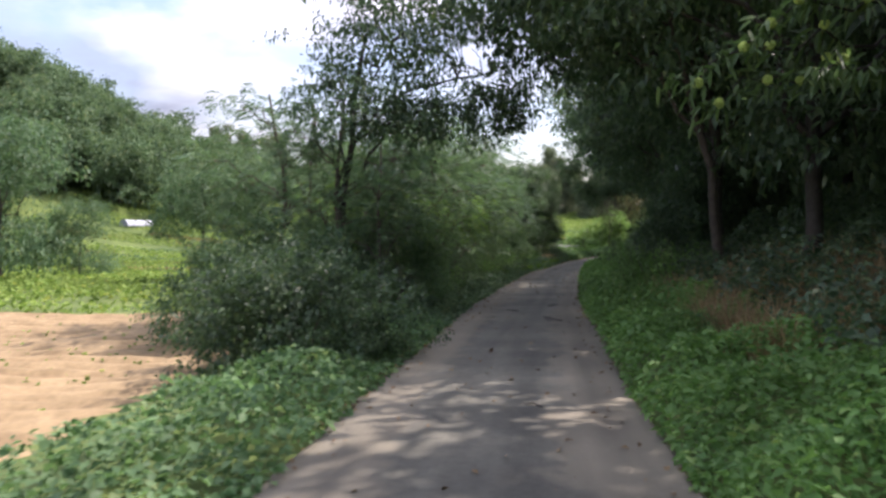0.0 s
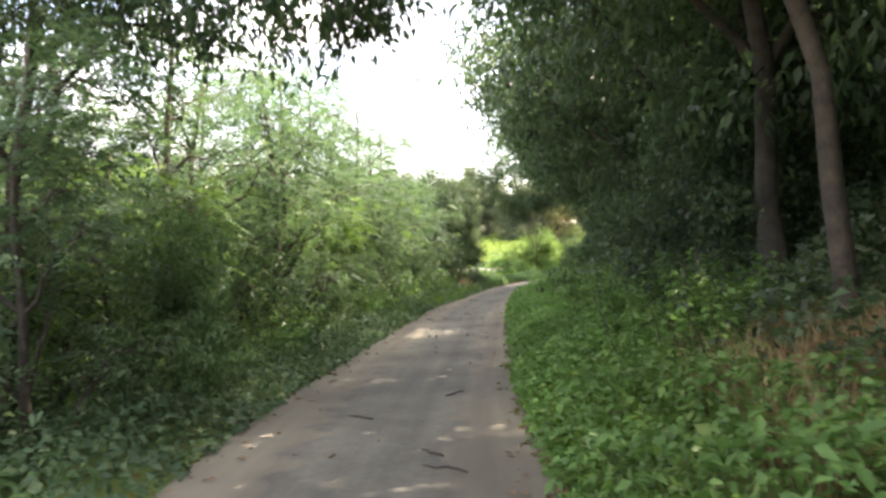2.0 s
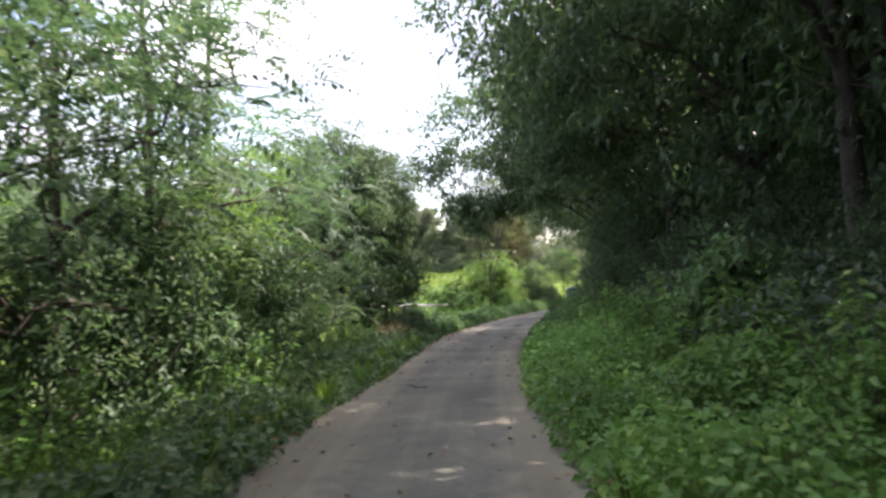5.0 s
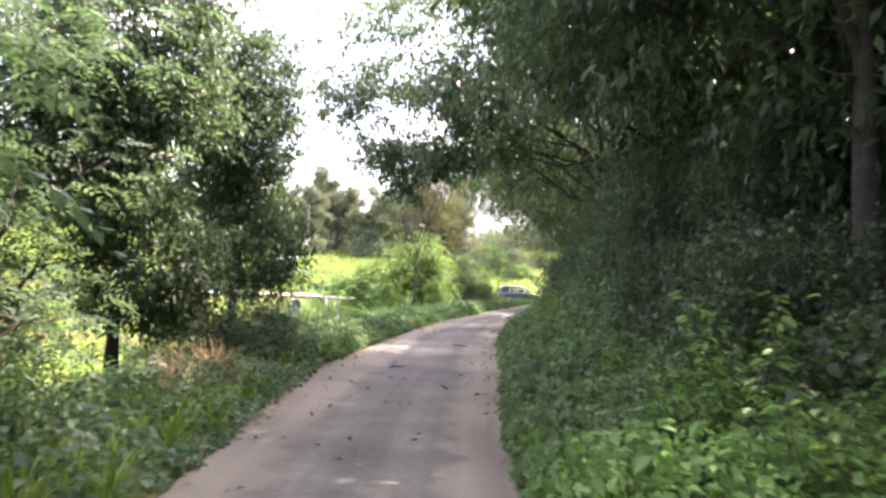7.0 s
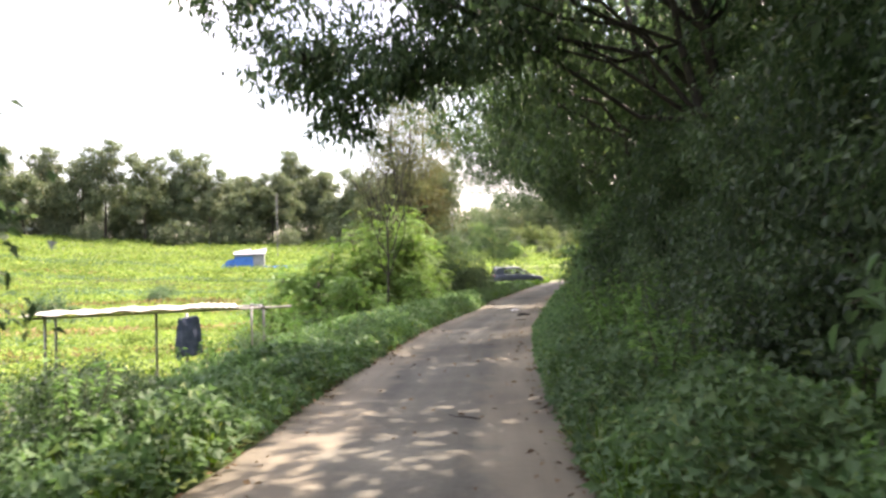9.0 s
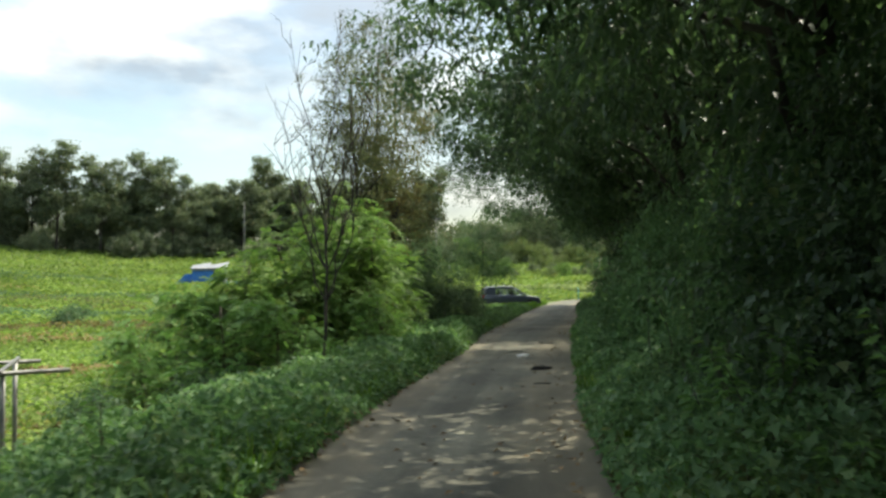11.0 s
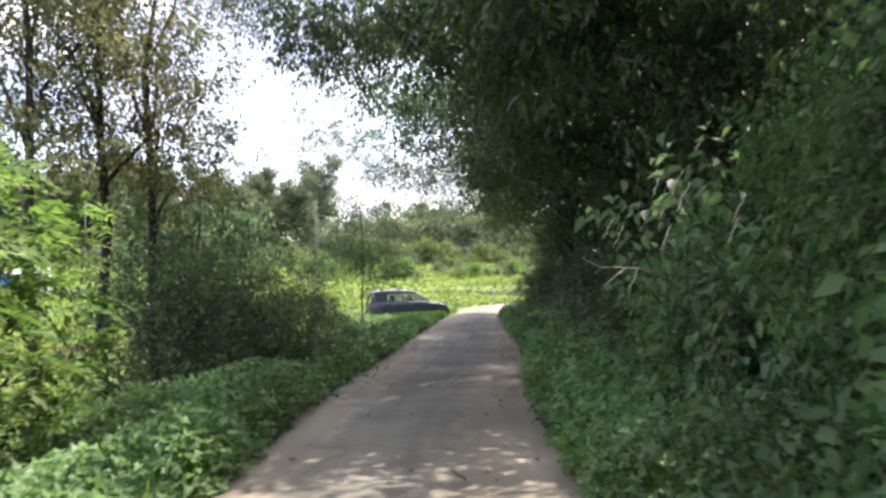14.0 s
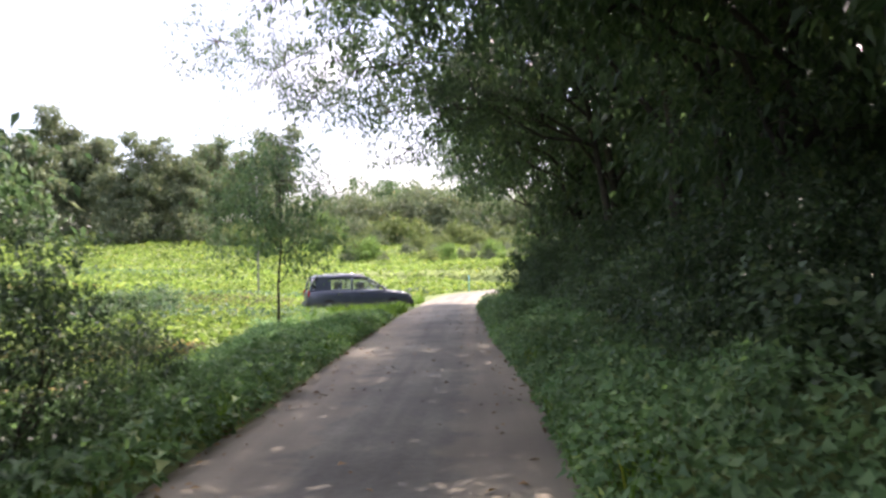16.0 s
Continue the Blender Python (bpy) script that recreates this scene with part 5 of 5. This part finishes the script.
for k, (x0, x1) in enumerate(((7.2, 9.1), (9.05, 11.0), (10.95, 11.9))):
    g = np.meshgrid(np.linspace(x0, x1, 16), np.linspace(79.1, 81.7, 5), indexing="ij")
    zz = TOP_Z + 0.075 + 0.018 * np.sin(g[0] * 40) + 0.03 * k - 0.05 * (g[0] - x0) * (k == 2)
    vt = np.stack([g[0], g[1] + 0.2 * (g[0] - 7.2) / 5, zz], -1).reshape(-1, 3)
    i, j = np.meshgrid(np.arange(15), np.arange(4), indexing="ij")
    a = (i * 5 + j).ravel()
    fq = np.stack([a, a + 5, a + 6, a + 1], 1)
    low_ = vt - np.array((0, 0, 0.012))
    array_part("roof_sheet", np.concatenate([vt, low_]), np.concatenate([fq, fq[:, ::-1] + len(vt)]), PANEL, canopy)
jacket = thing("hanging_jacket", pose(10.74, 79.12, TOP_Z - 0.02, 0, 0, 12), "blue-grey work jacket hanging from a canopy post", "jacket")
for name, x0, x1, z1, d in (("body", -0.24, 0.24, -0.95, 0.09), ("sleeve", -0.34, -0.2, -1.02, 0.06), ("sleeve", 0.2, 0.36, -0.90, 0.06)):
    bm = bmesh.new()
    box(bm, (x0, -d, z1), (x1, d, -0.06), 0.035)
    bmesh.ops.subdivide_edges(bm, edges=bm.edges[:], cuts=2, use_grid_fill=True)
    for v in bm.verts:
        v.co += Vector((0.05 * noise.noise(v.co * 4), 0.05 * noise.noise(v.co * 5 + Vector((4, 0, 0))), 0.04 * noise.noise(v.co * 3)))
        v.co.x *= (0.62 + 0.2 * min(1, abs(v.co.z) * 4))
    part(name, bm, CLOTH, jacket)

# ---- shed under blue tarpaulin, poles, tunnel, stake ----
BLUE = plain_mat("blue_tarpaulin", (0.020, 0.110, 0.420), (0.040, 0.190, 0.560), 3, 0.45, 0.3)
GREYTARP = plain_mat("grey_sheet", (0.20, 0.21, 0.23), (0.30, 0.31, 0.33), 3, 0.9, 0.2, gloss=0.1)
FILM = plain_mat("pale_film", (0.26, 0.28, 0.30), (0.38, 0.40, 0.42), 3, 0.7, 0.2)
POLE = plain_mat("grey_pole", (0.10, 0.10, 0.10), (0.17, 0.17, 0.165), 3, 0.8, 0.1)
sx, sy = 16.6, 170.0
sz = float(ground_z(sx, sy))
shed = thing("tarpaulin_shed", pose(sx, sy, sz, 0, 0, -6) @ Matrix.Scale(1.15, 4), "small field shed of grey sheets with blue tarpaulin", "shed")
for name, lo, hi, m in (("wall", (-1.5, -1.2, -0.2), (1.7, 1.2, 1.5), GREYTARP), ("blue_cover", (-1.56, -1.26, 0.1), (0.5, -1.1, 1.3), BLUE), ("tarpaulin_cover", (-3.2, -1.2, -0.1), (-1.5, 1.0, 1.0), BLUE), ("door", (0.7, -1.25, 0.0), (1.4, -1.18, 1.4), GREYTARP)):
    bm = bmesh.new()
    box(bm, lo, hi, 0.05)
    if name == "tarpaulin_cover":
        for v in bm.verts:
            if v.co.z > 0.5:
                v.co.x += 0.9 * (0.4 - v.co.x * 0.2) if v.co.x < -2.5 else 0
                v.co.z += 0.2 * noise.noise(v.co * 2)
    part(name, bm, m, shed)
for name, x0, x1, m in (("roof", -1.7, 0.15, GREYTARP), ("roof_sheet", 0.1, 1.9, GREYTARP)):
    bm = bmesh.new()
    lift = 0.0 if name == "roof" else 0.03
    for z in (1.45, 1.53):
        for q in ((x0, -1.5, z + lift), (x1, -1.5, z + lift), (x1, 1.5, z + 0.7 + lift), (x0, 1.5, z + 0.4 + lift)):
            bm.verts.new(q)
    bm.verts.ensure_lookup_table()
    for q in ((3, 2, 1, 0), (4, 5, 6, 7), (0, 1, 5, 4), (1, 2, 6, 5), (2, 3, 7, 6), (3, 0, 4, 7)):
        bm.faces.new([bm.verts[i] for i in q])
    part(name, bm, m, shed)
bags = thing("feed_sacks", pose(19.4, 169.4, float(ground_z(19.4, 169.4)), 0, 0, 10), "heap of white sacks and sheets in the field", "sacks")
for k in range(5):
    bm = bmesh.new()
    box(bm, (-0.5, -0.3, 0), (0.5, 0.3, 0.42), 0.14)
    ob = part("sack", bm, FILM if k % 2 else BLUE, bags)
    ob.matrix_basis = pose(-0.9 + 0.65 * k, 0.1 * (k % 2), 0.02, 4 * k, 0, 23 * k)


def pole(x, y, h, r_, label, arms=True):
    z = float(ground_z(x, y))
    root = thing("utility_pole", pose(x, y, z), label, "pole")
    array_part("shaft", *tube(np.array([(0, 0, -0.4), (0, 0, h / 2), (0, 0, h)]), (r_ * 1.15, r_, r_ * 0.75), 10), POLE, root, smooth=True)
    if arms:
        for k in (0.94, 0.86):
            bm = bmesh.new()
            box(bm, (-0.75, -0.03, h * k - 0.03), (0.75, 0.03, h * k + 0.03), 0.01)
            part("crossarm", bm, STEEL, root)
    return root


pole(21.6, 186.0, 9.6, 0.07, "grey thin pole behind the field shed", False)
pole(39.0, 152.0, 9.0, 0.055, "distant utility pole with crossarms beyond the field")
sx, sy = -43.2, 123.0
tunnel = thing("polytunnel", pose(sx, sy, float(ground_z(sx, sy)), 0, 0, 62) @ Matrix.Scale(0.75, 4), "low polytunnel covered with pale film", "polytunnel")
ang = np.linspace(0, np.pi, 15)
vt = np.array([(q, 1.25 * math.cos(a), 1.25 * math.sin(a)) for q in np.linspace(-3.2, 3.2, 9) for a in ang])
i, j = np.meshgrid(np.arange(8), np.arange(14), indexing="ij")
a = (i * 15 + j).ravel()
array_part("cover", vt, np.stack([a, a + 1, a + 16, a + 15], 1), FILM, tunnel, smooth=True)
for q in (-3.2, 3.2):
    array_part("end_sheet", np.array([(q, 1.25 * math.cos(t), 1.25 * math.sin(t)) for t in ang] + [(q, 0, 0)]), np.array([(k, k + 1, 15) for k in range(14)]), GREYTARP, tunnel)
for q in np.linspace(-3.2, 3.2, 5):
    array_part("hoop", *tube(np.array([(q, 1.27 * math.cos(t), 1.27 * math.sin(t)) for t in ang]), np.full(15, 0.025), 5), STEEL, tunnel)
TEAL = plain_mat("teal_plastic", (0.05, 0.25, 0.28), (0.08, 0.34, 0.36), 5, 0.5, 0.1)
x, y = 56.6, 154.9
stake = thing("field_stake", pose(x, y, float(ground_z(x, y))), "teal plastic stake at the end of the lane's verge", "stake")
array_part("rod", *tube(np.array([(0, 0, -0.2), (0.01, 0, 0.65), (0.02, 0, 1.35)]), (0.04, 0.04, 0.035), 8), TEAL, stake, smooth=True)


# ---- the parked car ----
PAINT = plain_mat("dark_blue_paint", (0.050, 0.062, 0.086), (0.066, 0.080, 0.106), 3, 0.34, 0.02, 0.1, gloss=0.5)
CLAD = plain_mat("grey_cladding", (0.055, 0.058, 0.065), (0.075, 0.078, 0.085), 6, 0.6, 0.05)
TYRE = plain_mat("tyre_rubber", (0.012, 0.012, 0.012), (0.022, 0.022, 0.022), 20, 0.85, 0.2)
RIM = plain_mat("alloy_rim", (0.35, 0.35, 0.36), (0.48, 0.48, 0.49), 9, 0.35, 0.05, 0.8)
CHROME = plain_mat("silver_trim", (0.55, 0.55, 0.56), (0.65, 0.65, 0.66), 9, 0.25, 0.02, 0.9)
LAMP = plain_mat("clear_lamp", (0.55, 0.57, 0.60), (0.70, 0.72, 0.75), 9, 0.15, 0.02)
RED = plain_mat("red_lamp", (0.30, 0.015, 0.012), (0.42, 0.025, 0.020), 9, 0.2, 0.02)
m, n_, l_, out_ = nodes_of("car_glass")
gp = n_.new("ShaderNodeBsdfPrincipled")
gp.inputs["Base Color"].default_value, gp.inputs["Roughness"].default_value, gp.inputs["Transmission Weight"].default_value = (0.80, 0.86, 0.86, 1), 0.03, 0.9
l_.new(gp.outputs["BSDF"], out_.inputs["Surface"])
GLASS = m


def loft(sections):
    """A closed skin through rounded sections: (x, half width, bottom, top, roundness)."""
    ring = 20
    vs = []
    for x, w, z0, z1, p in sections:
        for k in range(ring):
            a = 2 * math.pi * k / ring
            c, s_ = math.cos(a), math.sin(a)
            vs.append((x, w * math.copysign(abs(c) ** p, c), (z0 + z1) / 2 + (z1 - z0) / 2 * math.copysign(abs(s_) ** p, s_)))
    f = []
    for i in range(len(sections) - 1):
        for k in range(ring):
            q, q2 = i * ring + k, i * ring + (k + 1) % ring
            f += [(q, q2, q2 + ring), (q, q2 + ring, q + ring)]
    e = (len(sections) - 1) * ring
    f += [(0, k + 1, k) for k in range(1, ring - 1)] + [(e, e + k, e + k + 1) for k in range(1, ring - 1)]
    return np.array(vs), np.array(f)


kx, ky = 38.4, 130.0
car = thing("parked_car", pose(kx, ky, float(ground_z(kx, ky)) - 0.02, 0, 0, -9), "dark blue estate off-road car parked beside the lane", "car")
body = array_part("body", *loft([(-2.25, 0.78, 0.42, 0.98, 0.35), (-2.15, 0.87, 0.34, 1.06, 0.3), (-1.5, 0.90, 0.30, 1.08, 0.28), (0.0, 0.91, 0.28, 1.06, 0.28), (0.9, 0.90, 0.30, 1.04, 0.28),
                                 (1.35, 0.89, 0.32, 1.0, 0.3), (1.95, 0.86, 0.34, 0.90, 0.32), (2.2, 0.78, 0.36, 0.80, 0.36), (2.28, 0.66, 0.40, 0.70, 0.4)]), PAINT, car, smooth=True)
array_part("car_roof", *loft([(-2.10, 0.64, 1.46, 1.58, 0.45), (-1.9, 0.71, 1.47, 1.68, 0.42), (-0.6, 0.72, 1.49, 1.72, 0.42), (0.1, 0.70, 1.48, 1.68, 0.42), (0.36, 0.64, 1.46, 1.58, 0.45)]), PAINT, car, smooth=True)
for sgn in (-1, 1):
    for x0, x1, q in ((1.13, 0.34, 0.045), (-0.37, -0.37, 0.055), (-0.83, -0.83, 0.03), (-2.16, -2.04, 0.06)):
        array_part("pillar", *tube(np.array([(x0, sgn * 0.79, 1.0), ((x0 + x1) / 2, sgn * 0.75, 1.28), (x1, sgn * 0.69, 1.54)]), (q, q * 0.9, q * 0.9), 6), PAINT, car, smooth=True)
    bm = bmesh.new()
    for q in (0.0, 0.035):
        for px, pz, py in ((-1.93, 1.0, 0.80), (-1.27, 1.0, 0.80), (-1.27, 1.53, 0.715), (-1.90, 1.53, 0.715)):
            bm.verts.new((px, sgn * (py - q), pz))
    bm.verts.ensure_lookup_table()
    for q in ((0, 1, 2, 3), (7, 6, 5, 4), (0, 4, 5, 1), (1, 5, 6, 2), (2, 6, 7, 3), (3, 7, 4, 0)):
        bm.faces.new([bm.verts[i] for i in q])
    bmesh.ops.recalc_face_normals(bm, faces=bm.faces[:])
    part("rear_quarter", bm, PAINT, car)
for x, w0, w1 in ((0.12, -0.62, -0.12), (0.12, 0.12, 0.62), (-0.85, -0.62, 0.62)):
    bm = bmesh.new()
    box(bm, (x - 0.09, w0, 0.85), (x + 0.09, w1, 1.38), 0.05)
    part("seat", bm, TYRE, car, "dark cloth seat")


def pane(name, pts, material, parent, thick=0.012):
    """A thin plate from its outline, thickened along its normal."""
    bm = bmesh.new()
    fa = bm.faces.new([bm.verts.new(p) for p in pts])
    bm.normal_update()
    nrm = fa.normal.copy()
    made = bmesh.ops.extrude_face_region(bm, geom=[fa])
    for v in [g for g in made["geom"] if isinstance(g, bmesh.types.BMVert)]:
        v.co += nrm * thick
    return part(name, bm, material, parent)


for sgn in (-1, 1):
    for x0, x1, xt0, xt1 in ((-2.10, -1.93, -2.02, -1.90), (-1.27, -0.86, -1.27, -0.86), (-0.80, -0.42, -0.80, -0.42), (-0.32, 0.80, -0.32, 0.30)):
        pts = [(x0, sgn * 0.765, 1.07), (x1, sgn * 0.765, 1.07), (xt1, sgn * 0.70, 1.55), (xt0, sgn * 0.70, 1.55)]
        pane("side_window", pts if sgn < 0 else pts[::-1], GLASS, car, 0.02)
    for x in (-0.95, 0.05):
        bm = bmesh.new()
        box(bm, (x - 0.1, sgn * 0.905 - 0.02, 0.86), (x + 0.1, sgn * 0.905 + 0.02, 0.90), 0.01)
        part("door_handle", bm, CHROME, car)
    bm = bmesh.new()
    box(bm, (0.62, sgn * 0.98 - 0.1, 1.05), (0.78, sgn * 0.98 + 0.1, 1.20), 0.04)
    part("wing_mirror", bm, PAINT, car)
    bm = bmesh.new()
    box(bm, (-2.1, sgn * 0.915 - 0.015, 0.34), (2.0, sgn * 0.915 + 0.015, 0.56), 0.01)
    part("side_cladding", bm, CLAD, car)
    array_part("roof_rail", *tube(np.array([(-1.8, sgn * 0.60, 1.70), (-0.6, sgn * 0.60, 1.75), (0.2, sgn * 0.58, 1.70)]), (0.018, 0.018, 0.018), 6), CHROME, car)
    bm = bmesh.new()
    box(bm, (2.06, sgn * 0.62 - 0.16, 0.66), (2.22, sgn * 0.62 + 0.16, 0.80), 0.03)
    part("headlight", bm, LAMP, car)
    bm = bmesh.new()
    box(bm, (-2.26, sgn * 0.76 - 0.06, 0.80), (-2.16, sgn * 0.76 + 0.06, 1.08), 0.02)
    part("tail_light", bm, RED, car)
    for x in (-1.38, 1.38):
        wheel = array_part("wheel", *tube(np.array([(x, sgn * 0.72, 0.34), (x, sgn * 0.76, 0.34), (x, sgn * 0.88, 0.34), (x, sgn * 0.92, 0.34)]), (0.30, 0.34, 0.34, 0.30), 24), TYRE, car, smooth=True)
        array_part("rim", *tube(np.array([(x, sgn * 0.90, 0.34), (x, sgn * 0.925, 0.34), (x, sgn * 0.935, 0.34)]), (0.21, 0.20, 0.08), 18), RIM, wheel)
pane("windscreen", [(0.36, -0.62, 1.54), (0.36, 0.62, 1.54), (1.14, 0.70, 1.09), (1.14, -0.70, 1.09)][::-1], GLASS, car, 0.02)
pane("rear_window", [(-2.12, -0.60, 1.14), (-2.12, 0.60, 1.14), (-2.03, 0.58, 1.52), (-2.03, -0.58, 1.52)][::-1], GLASS, car, 0.02)
for name, lo, hi in (("front_bumper", (2.1, -0.80, 0.34), (2.34, 0.80, 0.58)), ("rear_bumper", (-2.36, -0.82, 0.36), (-2.12, 0.82, 0.60))):
    bm = bmesh.new()
    box(bm, lo, hi, 0.06)
    part(name, bm, CLAD, car)
